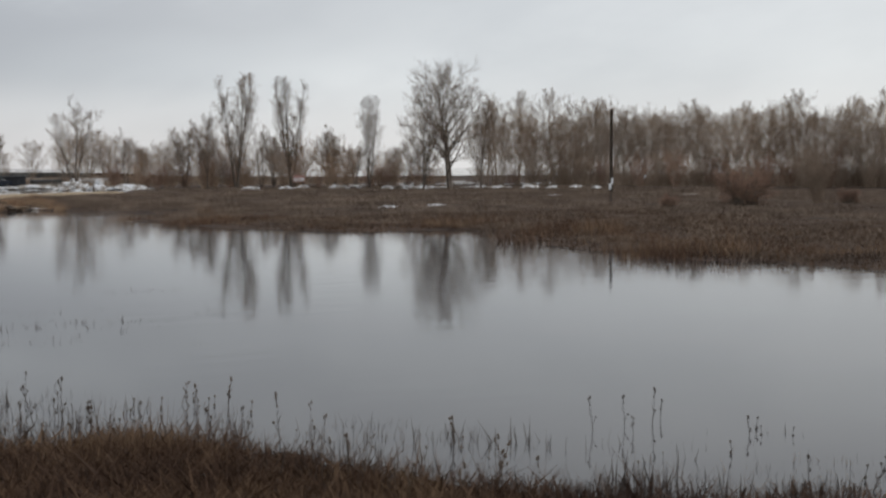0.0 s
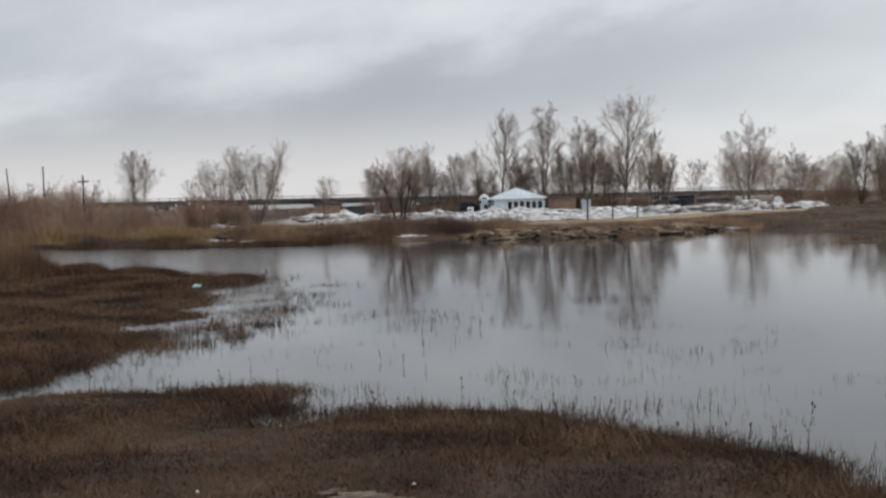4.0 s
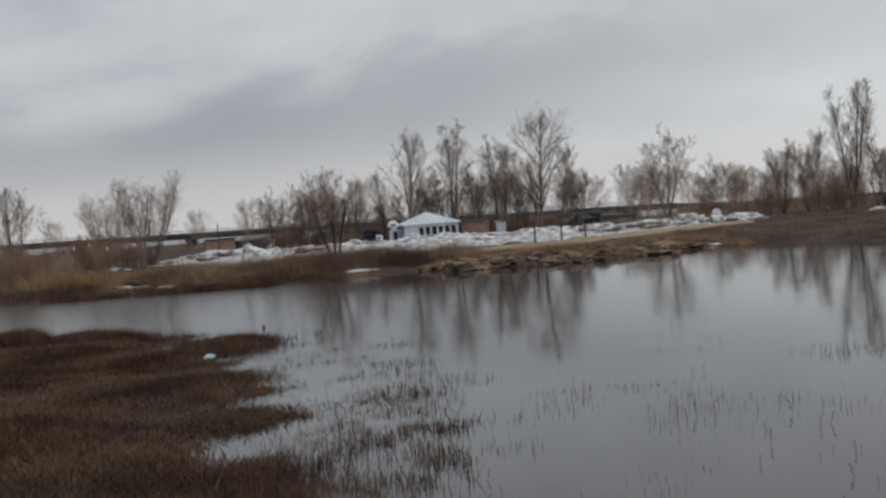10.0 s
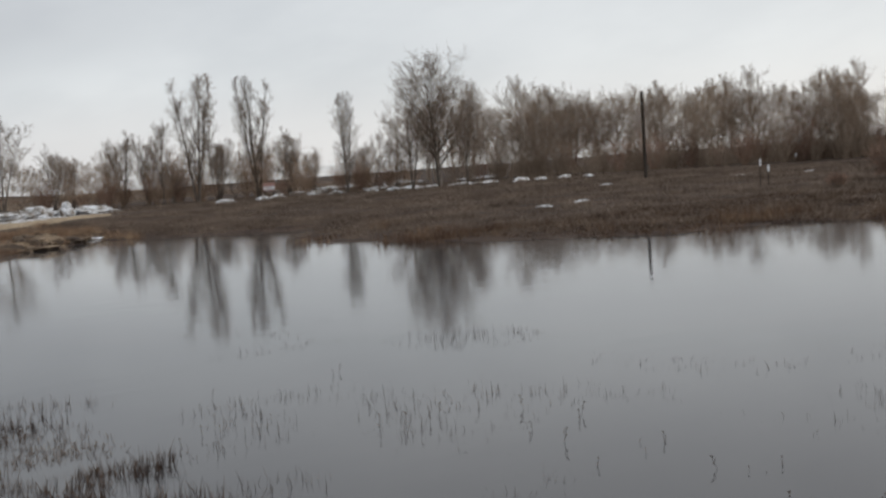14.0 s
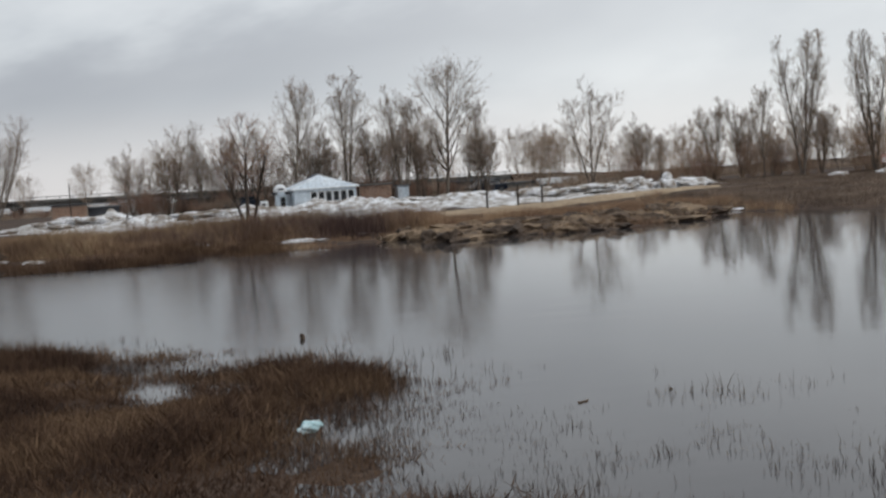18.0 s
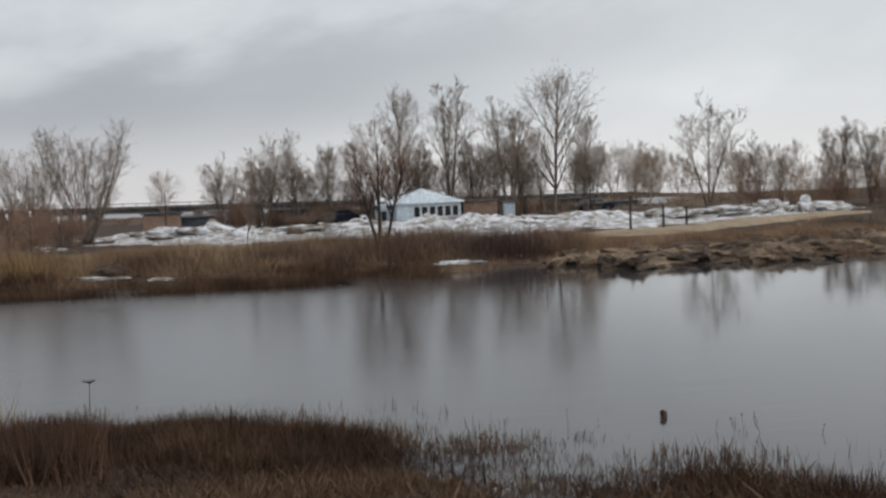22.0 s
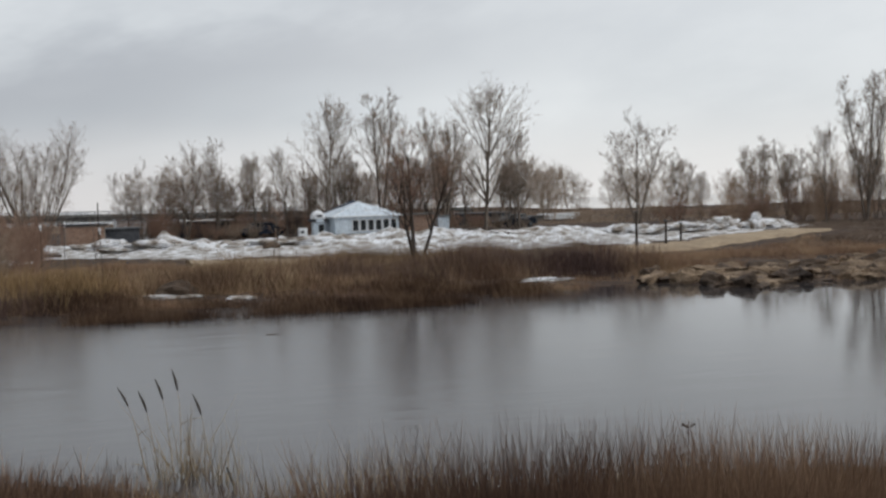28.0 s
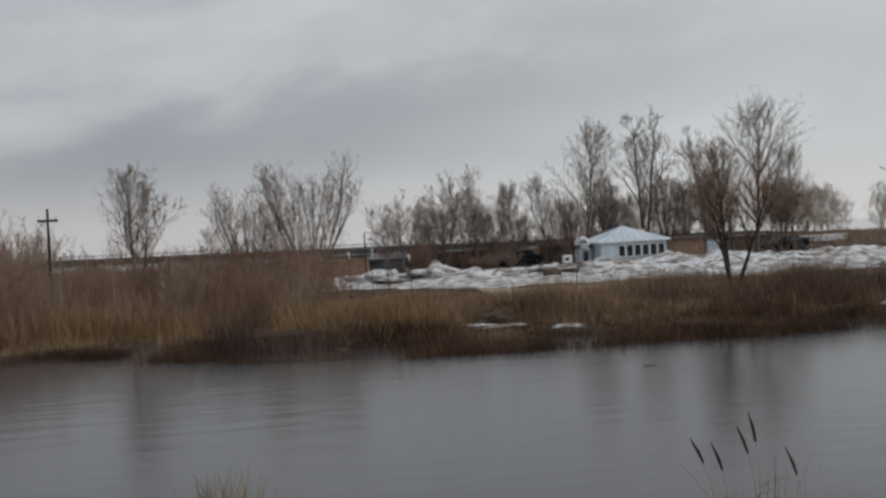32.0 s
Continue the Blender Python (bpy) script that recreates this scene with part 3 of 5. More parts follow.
# ---- scrub and woods ----
bush_kw = dict(height=3.4, rad=0.022, stems=14, spread=0.55, limbs=14, low=0.1, angle=0.55, reach=0.40, up=0.10, subs=5, twigs=4, twig=0.005)
red_bush = make_tree("bush", "dense rust-brown bare bush", "bush", "scrub round the water", 201, M_TWIG_RED, wood_mat=M_TWIG_RED, **bush_kw)
dark_bush = make_tree("bush", "dense dark brown bare bush", "bush", "scrub round the water", 203, M_TWIG_DARK, wood_mat=M_TWIG_DARK, **bush_kw)
thicket = make_tree("thicket", "tall brown thicket of bare saplings", "bush", "thickets along the east track", 204, M_TWIG_WARM, wood_mat=M_TWIG_WARM, height=5.2, rad=0.03, stems=9, spread=0.42, limbs=16, low=0.15, angle=0.7, reach=0.34, up=0.10, subs=5, twigs=4, twig=0.0055)
wood_tree = make_tree("poplar_tree", "bare tree of the wood behind the track", "tree", "trees of the far wood", 205, M_TWIG_DARK, form=crown, wood_mat=M_TWIG_DARK, height=11, rad=0.14, limbs=20, low=0.14, angle=0.60, reach=0.36, up=0.07)
wood_wide = make_tree("willow_tree", "broad bare tree of the wood behind the track", "tree", "trees of the far wood", 207, M_TWIG_DARK, form=crown, wood_mat=M_TWIG_DARK, height=10, rad=0.13, stems=3, spread=0.26, limbs=12, low=0.16, angle=0.75, reach=0.40, up=0.06, subs=5)


def bearing(deg, dist):
    """A place from the walk's start: degrees to the right of north, metres."""
    a = radians(deg)
    return math.sin(a) * dist, math.cos(a) * dist


def under(x, y, s, sz=None):
    """A shrub of the far undergrowth."""
    t = again(dark_bush if r.random() < 0.75 else red_bush, x, y, r.uniform(0, 6), s, sz)
    t.name = "shrub"
    tagged(t, "brown leafless shrub of the far undergrowth", "shrub", "undergrowth of the far wood")


r = random.Random(5)
stand(wood_tree, *bearing(28, 150), 0.3)
stand(wood_wide, *bearing(31, 150), 0.8)
for i in range(90):
    b = 26 + 24 * (i + r.random()) / 90
    again(wood_tree if r.random() < 0.5 else wood_wide, *bearing(b, r.uniform(137, 185)), r.uniform(0, 6), r.uniform(0.62, 0.98))
stand(red_bush, *bearing(12, 145), 0.2)
stand(dark_bush, *bearing(30, 139), 0.2)
for i in range(62):
    b = 26 + 24 * ((i + r.random()) / 62) ** 0.8
    under(*bearing(b, r.uniform(135, 146)), r.uniform(0.8, 1.6))
stand(thicket, 31.9, 133.9, 0.1)
for i in range(58):
    f = (i + r.random()) / 58
    again(thicket if r.random() < 0.75 else red_bush, 22 + 34 * f + r.uniform(-1, 1), 138 - 17 * f + r.uniform(-2, 9), r.uniform(0, 6), r.choice((0.55, 0.7, 0.85, 1.0, 1.3)))
for i in range(170):
    x = -86 + 53 * (i + r.random()) / 170
    y = r.uniform(94, 124) if x < -36.5 else r.uniform(89, 118)
    again(dark_bush if r.random() < 0.2 else red_bush, x, y, r.uniform(0, 6), r.uniform(1.0, 1.5) if x < -48 else r.uniform(0.6, 1.0))
for i in range(80):
    x = -26 + 36 * (i + r.random()) / 80
    again(red_bush if r.random() < 0.5 else dark_bush, x, r.uniform(147, 162), r.uniform(0, 6), r.uniform(0.4, 0.8), r.uniform(0.3, 0.6))
for i in range(26):
    x = -27 + 37 * (i + r.random()) / 26
    again(r.choice((old, wide, slim, fork)), x, r.uniform(147, 158), r.uniform(0, 6), r.uniform(0.45, 0.72))
for x, y, s in ((23.5, 192.6, 0.75), (26.5, 194.1, 0.78), (29.4, 192.4, 0.7), (32.7, 192.7, 0.62), (-38.4, 224.4, 0.7), (-47.9, 226.7, 0.6), (-57.5, 222.9, 0.6), (39.3, 189.1, 0.65), (45.8, 187.6, 0.7), (-69.7, 213.3, 0.6)):
    again(wood_wide, x, y, r.uniform(0, 6), s)
for i in range(16):
    f = (i + r.random()) / 16
    again(r.choice((old, fork, west, wide)), 22 + 34 * f, 142 - 18 * f + r.uniform(-2, 8), r.uniform(0, 6), r.uniform(0.42, 0.75))
for i in range(26):
    x = -6 + 76 * (i + r.random()) / 26
    again(wood_wide if r.random() < 0.6 else wood_tree, x, r.uniform(168, 195), r.uniform(0, 6), r.uniform(0.42, 0.62))
    under(x + r.uniform(-1, 1), r.uniform(164, 176), r.uniform(0.9, 1.2), r.uniform(0.32, 0.5))
for i in range(34):
    again(red_bush, r.uniform(-28, 3), r.uniform(146, 156), r.uniform(0, 6), r.uniform(0.6, 0.95), r.uniform(0.55, 0.95))
# low brush under and beyond the bridge
for i in range(110):
    x = -110 + 175 * (i + r.random()) / 110
    under(x, r.uniform(196, 228), r.uniform(0.85, 1.2), r.uniform(0.25, 0.45))
# round tan bush and a dark small tree on the east meadow
ball_bush = make_tree("round_bush", "round tan leafless bush on the meadow", "bush", "bushes on the east meadow", 211, M_TWIG_RED, height=2.1, rad=0.025, stems=26, spread=0.8, limbs=16, low=0.1, angle=0.6, reach=0.5, up=0.04, subs=5, twigs=6, twig=0.008)
stand(ball_bush, 49.1, 61.5, 0, 1.45)
again(ball_bush, 43.6, 61.9, 1, 0.5)
again(dark_bush, 54.7, 61.0, 1.0, 0.95, 1.3)
again(dark_bush, 54.9, 61.3, 3.0, 0.8, 1.2)
again(ball_bush, 57.9, 61.5, 2, 0.6)
for x, y, k in ((-13.2, 89.6, 0.45), (-11.6, 90.0, 0.42), (-14.8, 89.4, 0.36), (-10.4, 90.8, 0.38), (-9.2, 90.2, 0.3), (-12.4, 90.6, 0.4)):
    again(dark_bush, x, y, r.uniform(0, 6), k * 1.2, k)

# ---- more materials ----
M_WALL = material("pale_blue_siding", [(0.50, 0.58, 0.66), (0.58, 0.66, 0.73), (0.63, 0.70, 0.76)], 0.8, 0.6, 0.2, 20.0)
M_WHITE = material("white_paint", [(0.70, 0.72, 0.74), (0.78, 0.80, 0.81), (0.82, 0.83, 0.84)], 1.2, 0.5, 0.1, 20.0)
M_ROOF = material("pale_metal_roof", [(0.58, 0.66, 0.73), (0.68, 0.75, 0.81), (0.74, 0.80, 0.85)], 0.6, 0.45, 0.2, 9.0)
M_GLASS = material("dark_window_glass", [(0.012, 0.014, 0.016), (0.02, 0.023, 0.027)], 0.5, 0.08, spec=0.5)
M_BRICK = material("orange_brick", [(0.27, 0.165, 0.12), (0.34, 0.22, 0.16), (0.41, 0.28, 0.215)], 0.9, 0.9, 0.5, 12.0, per_object=0.12)
M_MORTAR = material("grey_mortar", [(0.24, 0.20, 0.17), (0.32, 0.27, 0.23)], 2.0, 0.95)
M_DARK = material("dark_weathered_boards", [(0.03, 0.032, 0.038), (0.055, 0.058, 0.066), (0.09, 0.092, 0.10)], 0.7, 0.85, 0.3, 8.0, per_object=0.2)
M_CONC = material("stained_concrete", [(0.11, 0.105, 0.10), (0.17, 0.165, 0.155), (0.25, 0.24, 0.225)], 0.25, 0.9, 0.3, 5.0)
M_RAIL = material("grey_steel", [(0.10, 0.11, 0.12), (0.18, 0.19, 0.20)], 1.0, 0.5, metal=0.6)
M_POLE = material("weathered_pole", [(0.045, 0.036, 0.03), (0.08, 0.064, 0.052)], 2.0, 0.95, 0.4, 18.0)
M_SIGN_R = material("faded_red_board", [(0.46, 0.25, 0.21), (0.55, 0.33, 0.28)], 1.5, 0.6)
M_RAG = material("white_plastic_film", [(0.68, 0.69, 0.70), (0.80, 0.81, 0.82)], 3.0, 0.4)
M_BAG = material("pale_turquoise_bag", [(0.36, 0.58, 0.62), (0.60, 0.76, 0.78), (0.78, 0.86, 0.87)], 7.0, 0.35, 0.5, 25.0)
M_MUD = material("dark_wet_earth", [(0.05, 0.036, 0.028), (0.095, 0.067, 0.048), (0.16, 0.115, 0.08)], 0.8, 0.9, 0.8, 8.0)
M_TURF = material("dry_brown_turf", [(0.11, 0.076, 0.052), (0.20, 0.142, 0.095), (0.33, 0.245, 0.165)], 1.2, 0.95, 0.8, 9.0)
M_TRACK = material("pale_dirt_track", [(0.26, 0.19, 0.125), (0.37, 0.28, 0.185), (0.46, 0.36, 0.245)], 0.5, 0.95, 0.4, 7.0)
M_NAVY = material("dark_blue_sheet_roof", [(0.03, 0.042, 0.075), (0.05, 0.065, 0.105)], 1.0, 0.6, 0.2, 9.0)
M_MAT = material("pale_straw_mat", [(0.11, 0.08, 0.055), (0.19, 0.145, 0.105), (0.28, 0.22, 0.165)], 6.0, 0.95, 0.8, 30.0)
M_TYRE = material("black_rubber", [(0.012, 0.012, 0.012), (0.025, 0.025, 0.025)], 4.0, 0.85)
M_CAR = material("dark_blue_car_paint", [(0.02, 0.028, 0.045), (0.03, 0.04, 0.06)], 1.0, 0.25, spec=0.5, per_object=0.4)


def gz(x, y):
    return float(ground_height(np.array([float(x)]), np.array([float(y)]))[0])


def thing(name, x, y, z, turn, label, category, group=""):
    e = new(name)
    e.matrix_basis = Matrix.LocRotScale((x, y, z), Euler((0, 0, turn)), None)
    return tagged(e, label, category, group)


def prism(ring, z0, z1):
    """An upright prism over a ring of x, y."""
    bm = bmesh.new()
    lo, hi = [bm.verts.new((x, y, z0)) for x, y in ring], [bm.verts.new((x, y, z1)) for x, y in ring]
    bm.faces.new(lo[::-1]), bm.faces.new(hi)
    for i in range(len(ring)):
        j = (i + 1) % len(ring)
        bm.faces.new((lo[i], lo[j], hi[j], hi[i]))
    return bm


def rod(bm, a, b, r0, r1, n=8):
    a, b = Vector(a), Vector(b)
    q = (b - a).to_track_quat('Z', 'Y')
    ra = [bm.verts.new(a + q @ Vector((math.cos(2 * math.pi * i / n) * r0, math.sin(2 * math.pi * i / n) * r0, 0))) for i in range(n)]
    rb = [bm.verts.new(b + q @ Vector((math.cos(2 * math.pi * i / n) * r1, math.sin(2 * math.pi * i / n) * r1, 0))) for i in range(n)]
    bm.faces.new(ra[::-1]), bm.faces.new(rb)
    for i in range(n):
        bm.faces.new((ra[i], ra[(i + 1) % n], rb[(i + 1) % n], rb[i]))


def rods(*rows, n=8):
    bm = bmesh.new()
    for a, b, r0, r1 in rows:
        rod(bm, a, b, r0, r1, n)
    return bm


def blob(seed, rx, ry, rz, rough=0.25, sub=2):
    bm = bmesh.new()
    bmesh.ops.create_icosphere(bm, subdivisions=sub, radius=1.0)
    o = Vector((seed * 3.7, seed * 1.3, seed * 2.1))
    for v in bm.verts:
        k = 1 + rough * noise.noise(v.co * 1.4 + o) + rough * 0.5 * noise.noise(v.co * 3.5 + o)
        v.co = Vector((v.co.x * rx * k, v.co.y * ry * k, v.co.z * rz * k))
    return bm


# ---- snow field ----
FRONT = [(-36, 122), (-31, 115), (-24, 106), (-15, 104.5), (-6, 103.5), (0, 106), (6.5, 110.5), (14, 116), (23, 122.5), (27, 130)]


def snow_front(x):
    return np.interp(x, [p[0] for p in FRONT], [p[1] for p in FRONT])


def snow_height(x, y):
    front = y - snow_front(x)
    edge = np.minimum(front, 139 - y)
    edge = np.minimum(edge, np.minimum(x + 36, 26 - x)) + (bumps(x, y, 3.3, 1) - 0.5) * 4.5 + (bumps(x, y, 1.2, 2) - 0.5) * 2.0
    edge = edge - 5.0 * np.clip((0.54 - bumps(x, y, 2.4, 0)) * 5, 0, 1) * np.clip((17 - front) / 9, 0.25, 1)
    piles = bumps(x, y, 2.6, 0) ** 3 * 0.75 + np.abs(bumps(x, y, 1.3, 2) - 0.5) * 0.9 + np.abs(bumps(x, y, 0.7, 1) - 0.5) * 0.6
    heap = np.clip((front - 6) / 9, 0.06, 1) * np.clip((130 - y) / 6 + 0.3, 0.3, 1)
    return ground_height(x, y) + np.clip(edge * 0.2, -0.4, 0.02) + np.clip(edge / 2.5, 0, 1) * piles * heap


snow = sheet("snow_field", np.arange(-37, 28, 0.25), np.arange(101, 141, 0.25), snow_height, M_SNOW, lambda x, y: snow_height(x, y) > ground_height(x, y) - 0.25)
tagged(snow, "heaped dirty old snow before the buildings", "snow", kind="structure")
track = sheet("dirt_track", np.arange(-26, 19, 0.5), np.arange(98, 121, 0.5),
              lambda x, y: ground_height(x, y) + 0.13 - 0.25 * np.clip(np.abs(y - snow_front(x) + 2.6 + 1.2 * bumps(x, y, 4, 2)) - 2.0, 0, 1), M_TRACK,
              lambda x, y: np.abs(y - snow_front(x) + 3.2) < 4.4)
tagged(track, "pale trodden dirt track along the snow", "track", kind="structure")

PATCHES = [(60.7, 148, 4.5, 0.8), (67, 143, 5, 0.8), (75, 137.5, 5, 0.8), (82, 131, 4, 0.7), (54, 127, 4, 0.6), (47, 131, 4, 0.6), (61.5, 84.4, 1.8, 0.6), (65, 80, 2.2, 0.6), (28, 70.3, 1.2, 0.35), (31.8, 71.3, 1.3, 0.35), (51.3, 89.5, 1.2, 0.5),
           (8.3, 89.6, 1.3, 0.5), (-28.3, 87.3, 1.7, 0.45), (-19.0, 88.7, 0.9, 0.4), (-14.0, 86.2, 1.6, 0.22), (-10.9, 88.9, 1.1, 0.3), (-25.8, 86.2, 0.8, 0.3), (-36.0, 112, 2.0, 0.9), (89, 122, 4, 0.8), (95, 115, 3, 0.8)]
rp = random.Random(31)
PATCHES += [(*bearing(15.5 + 1.15 * k + rp.uniform(-0.4, 0.4), 128.5 + rp.uniform(-1, 1.5)), rp.uniform(0.8, 2.6), 0.7) for k in range(15)]
for i, (x, y, a, b) in enumerate(PATCHES):
    e = thing("snow_patch", x, y, max(gz(x, y), 0.02) + 0.02, 0.35 if x > 20 else -0.05, "thin melting patch of old snow on the grass", "snow", "patches of melting snow")
    part("crust", blob(i + 1, a * (0.85 if y > 100 else 0.65), b * 0.7, 0.30 if y > 100 else 0.09, 0.6, 3), M_SNOW, e)

# ---- glazed pavilion ----
G = 0.62
pav = thing("pavilion", -8.5, 141.4, G, 0.19, "pale blue glazed pavilion with a pyramid roof", "building")
RING = [(-3.05, -1.75), (2.75, -1.75), (2.75, 1.6), (-3.05, 1.6)]
part("plinth", prism([(x * 1.02, y * 1.02) for x, y in RING], -0.5, 0.30), M_CONC, pav)
H_E = 1.68
part("wall", prism(RING, 0.30, H_E), M_WALL, pav)


def facade_window(parent, p, q, f0, f1, z0, z1):
    """A framed pane standing a little proud between two corners of the wall."""
    p, q = Vector((*p, 0)), Vector((*q, 0))
    d = (q - p).normalized()
    out = Vector((d.y, -d.x, 0))
    a, b = p.lerp(q, f0), p.lerp(q, f1)
    m = Matrix.Translation(a) @ Matrix(((d.x, out.x, 0, 0), (d.y, out.y, 0, 0), (0, 0, 1, 0), (0, 0, 0, 1)))
    w = (b - a).length
    t = 0.06
    fr = part("window", boxes((-t, 0.01, z0 - t, 0, 0.07, z1 + t), (w, 0.01, z0 - t, w + t, 0.07, z1 + t), (0, 0.01, z1, w, 0.07, z1 + t), (0, 0.01, z0 - t, w, 0.08, z0), m=m), M_WHITE, parent, "white window frame")
    part("pane", boxes((0, 0.012, z0, w, 0.03, z1), m=m), M_GLASS, fr, "dark reflecting pane")


for k in range(6):
    facade_window(pav, RING[0], RING[1], 0.265 + k * 0.121, 0.265 + k * 0.121 + 0.088, 0.55, 1.40)
for k in range(4):
    facade_window(pav, RING[1], RING[2], 0.06 + k * 0.235, 0.06 + k * 0.235 + 0.165, 0.55, 1.40)
EAVE = [(x * 1.10, y * 1.16) for x, y in RING]
part("fascia", prism(EAVE, H_E, H_E + 0.09), M_WHITE, pav, "white eaves board")
bm = bmesh.new()
tips = [bm.verts.new((x, y, H_E + 0.09)) for x, y in EAVE]
peak = bm.verts.new((-0.2, 0.0, H_E + 1.28))
bm.faces.new(tips[::-1])
for i in range(len(tips)):
    bm.faces.new((tips[i], tips[(i + 1) % len(tips)], peak))
roof = part("roof", bm, M_ROOF, pav, "pale metal pyramid roof")
for i, (x, y) in enumerate(EAVE):
    part("ridge_cap", rods(((x, y, H_E + 0.10), (-0.2, 0, H_E + 1.29), 0.035, 0.035), n=5), M_WHITE, roof)
part("cowl", blob(3, 0.22, 0.22, 0.26, 0.1, 2), M_RAG, pav, "white roof cowl").location = (2.3, 1.6, H_E + 0.72)
back = bmesh.new()
low = [back.verts.new((x * 1.10 + 0.15, y * 1.05 + 1.2, H_E + 0.02)) for x, y in RING]
tip = back.verts.new((-0.05, 1.3, H_E + 1.44))
back.faces.new(low[::-1])
for i in range(len(low)):
    back.faces.new((low[i], low[(i + 1) % len(low)], tip))
part("rear_roof", back, M_NAVY, pav, "dark blue roof rising behind")
snowbank = thing("snow_mound", -7.6, 138.0, 0.35, 0, "heap of shovelled snow under the windows", "snow")
part("mound", blob(9, 3.4, 0.9, 0.34, 0.9, 4), M_SNOW, snowbank)

kiosk = thing("kiosk", -12.35, 140.4, G, 0.1, "small blue kiosk with a white domed top", "kiosk")
part("body", boxes((-0.48, -0.4, -0.4, 0.48, 0.4, 1.35), bevel=0.02), M_WALL, kiosk)
# the body is solid: a dark panel stands for the shade inside
part("doorway_shade", boxes((-0.1, -0.43, 0.0, 0.36, -0.402, 1.15)), M_GLASS, kiosk, "dark panel standing for the shade in the doorway")
part("cornice", boxes((-0.72, -0.5, 1.36, 0.72, 0.5, 1.62), bevel=0.04), M_DARK, kiosk, "dark cornice")
part("neck", boxes((-0.34, -0.53, 1.36, 0.34, -0.505, 1.60), bevel=0.01), M_WALL, kiosk, "blue panel on the cornice")
part("dome", blob(5, 0.62, 0.46, 0.62, 0.05, 3), M_RAG, kiosk, "white rounded dome").location = (0, 0, 1.72)
part("band", boxes((-0.24, -0.55, 1.80, 0.24, -0.42, 1.95), bevel=0.02), M_DARK, kiosk, "dark band on the dome")
crate = thing("crate", -13.9, 139.2, gz(-13.9, 139.2) + 0.35, 0.15, "white crate standing on the snow", "crate")
part("body", boxes((-0.34, -0.25, -0.1, 0.34, 0.25, 0.55), bevel=0.02), M_WHITE, crate)
# no hole is cut: its shade is a dark panel on the front
part("opening", boxes((-0.22, -0.27, 0.12, 0.05, -0.252, 0.36)), M_DARK, crate, "dark panel standing for a shaded hole")


def brick_wall(parent, x0, x1, y, z0, z1, bw, bh, mat_back):
    """A wall core with a face of separate bricks on its south side."""
    part("wall", boxes((x0, y, z0, x1, y + 0.3, z1)), mat_back, parent)
    me = bpy.data.meshes.new("brick")
    b = boxes((0, -0.03, 0, bw * 0.95, 0.0, bh * 0.88), bevel=0.01)
    b.to_mesh(me)
    b.free()
    me.materials.append(M_BRICK)
    rows = int((z1 - z0) / bh)
    for j in range(rows):
        for i in range(int((x1 - x0) / bw)):
            o = new("brick", me)
            o.parent = parent
            o.location = (x0 + i * bw + (0.5 * bw if j % 2 and i < int((x1 - x0) / bw) - 1 else 0), y, z0 + j * bh)


annex = thing("brick_annexe", -3.5, 141.9, G - 0.1, -0.08, "low orange brick annexe with a flat grey roof", "building")
brick_wall(annex, -1.5, 1.5, -0.6, -0.2, 1.8, 0.25, 0.14, M_MORTAR)
part("side_wall", boxes((1.2, -0.29, -0.2, 1.5, 2.4, 1.8), (-1.5, -0.29, -0.2, -1.2, 2.4, 1.8), (-1.2, 2.1, -0.2, 1.2, 2.4, 1.8)), M_BRICK, annex)
part("roof", boxes((-2.1, -0.9, 1.8, 1.7, 2.7, 1.92), bevel=0.02), M_CONC, annex, "flat grey roof slab")

shed = thing("brick_shed", -31.1, 142.5, 0.55, 0.12, "low orange brick shed with a dark lean-to", "shed")
brick_wall(shed, -1.55, 1.55, -1.5, -0.2, 1.75, 0.25, 0.14, M_MORTAR)
part("side_wall", boxes((1.25, -1.19, -0.2, 1.55, 2.0, 1.75), (-1.55, -1.19, -0.2, -1.25, 2.0, 1.75), (-1.25, 1.7, -0.2, 1.25, 2.0, 1.75)), M_BRICK, shed)
part("roof", boxes((-1.75, -1.7, 1.75, 1.75, 2.2, 1.86), bevel=0.02), M_DARK, shed, "dark flat roof")
part("lean_to", boxes((1.6, -1.0, -0.2, 4.3, 1.6, 1.35)), M_DARK, shed, "dark boarded lean-to")
part("lean_roof", boxes((1.58, -1.2, 1.36, 4.5, 1.8, 1.48), bevel=0.02), M_RAIL, shed, "grey sheet roof of the lean-to")

# long sheds and stores under the bridge
for x, y, w, d, h, mt, lab in ((-25.4, 159, 5.5, 3, 1.9, M_WHITE, "white-walled store under the bridge"), (-18, 160, 8, 3, 1.5, M_DARK, "dark boarded shed under the bridge"), (-6.5, 160, 10, 3, 1.6, M_DARK, "dark boarded shed under the bridge"),
                               (-0.7, 143.6, 1.1, 1.4, 1.5, M_WALL, "narrow blue hut among the poplars"), (11.6, 168, 5.4, 3, 1.35, M_DARK, "slate-dark boarded shed beyond the poplars"), (17.5, 171, 4.0, 3, 0.75, M_CONC, "low grey shed beyond the snow")):
    e = thing("storage_shed", x, y, 0.55, 0.05, lab, "shed", "sheds under the bridge")
    part("body", boxes((-w / 2, -d / 2, -0.2, w / 2, d / 2, h), bevel=0.02), mt, e)
    part("roof", boxes((-w / 2 - 0.15, -d / 2 - 0.2, h, w / 2 + 0.15, d / 2 + 0.2, h + 0.12), bevel=0.03), M_RAIL, e, "grey sheet roof")
    n = max(2, int(w / 1.3))
    for k in range(n):
        a = -w / 2 + (k + 0.12) * w / n
        part("panel", boxes((a, -d / 2 - 0.05, 0.0, a + 0.76 * w / n, -d / 2 - 0.005, h - 0.15), bevel=0.01), mt, e)

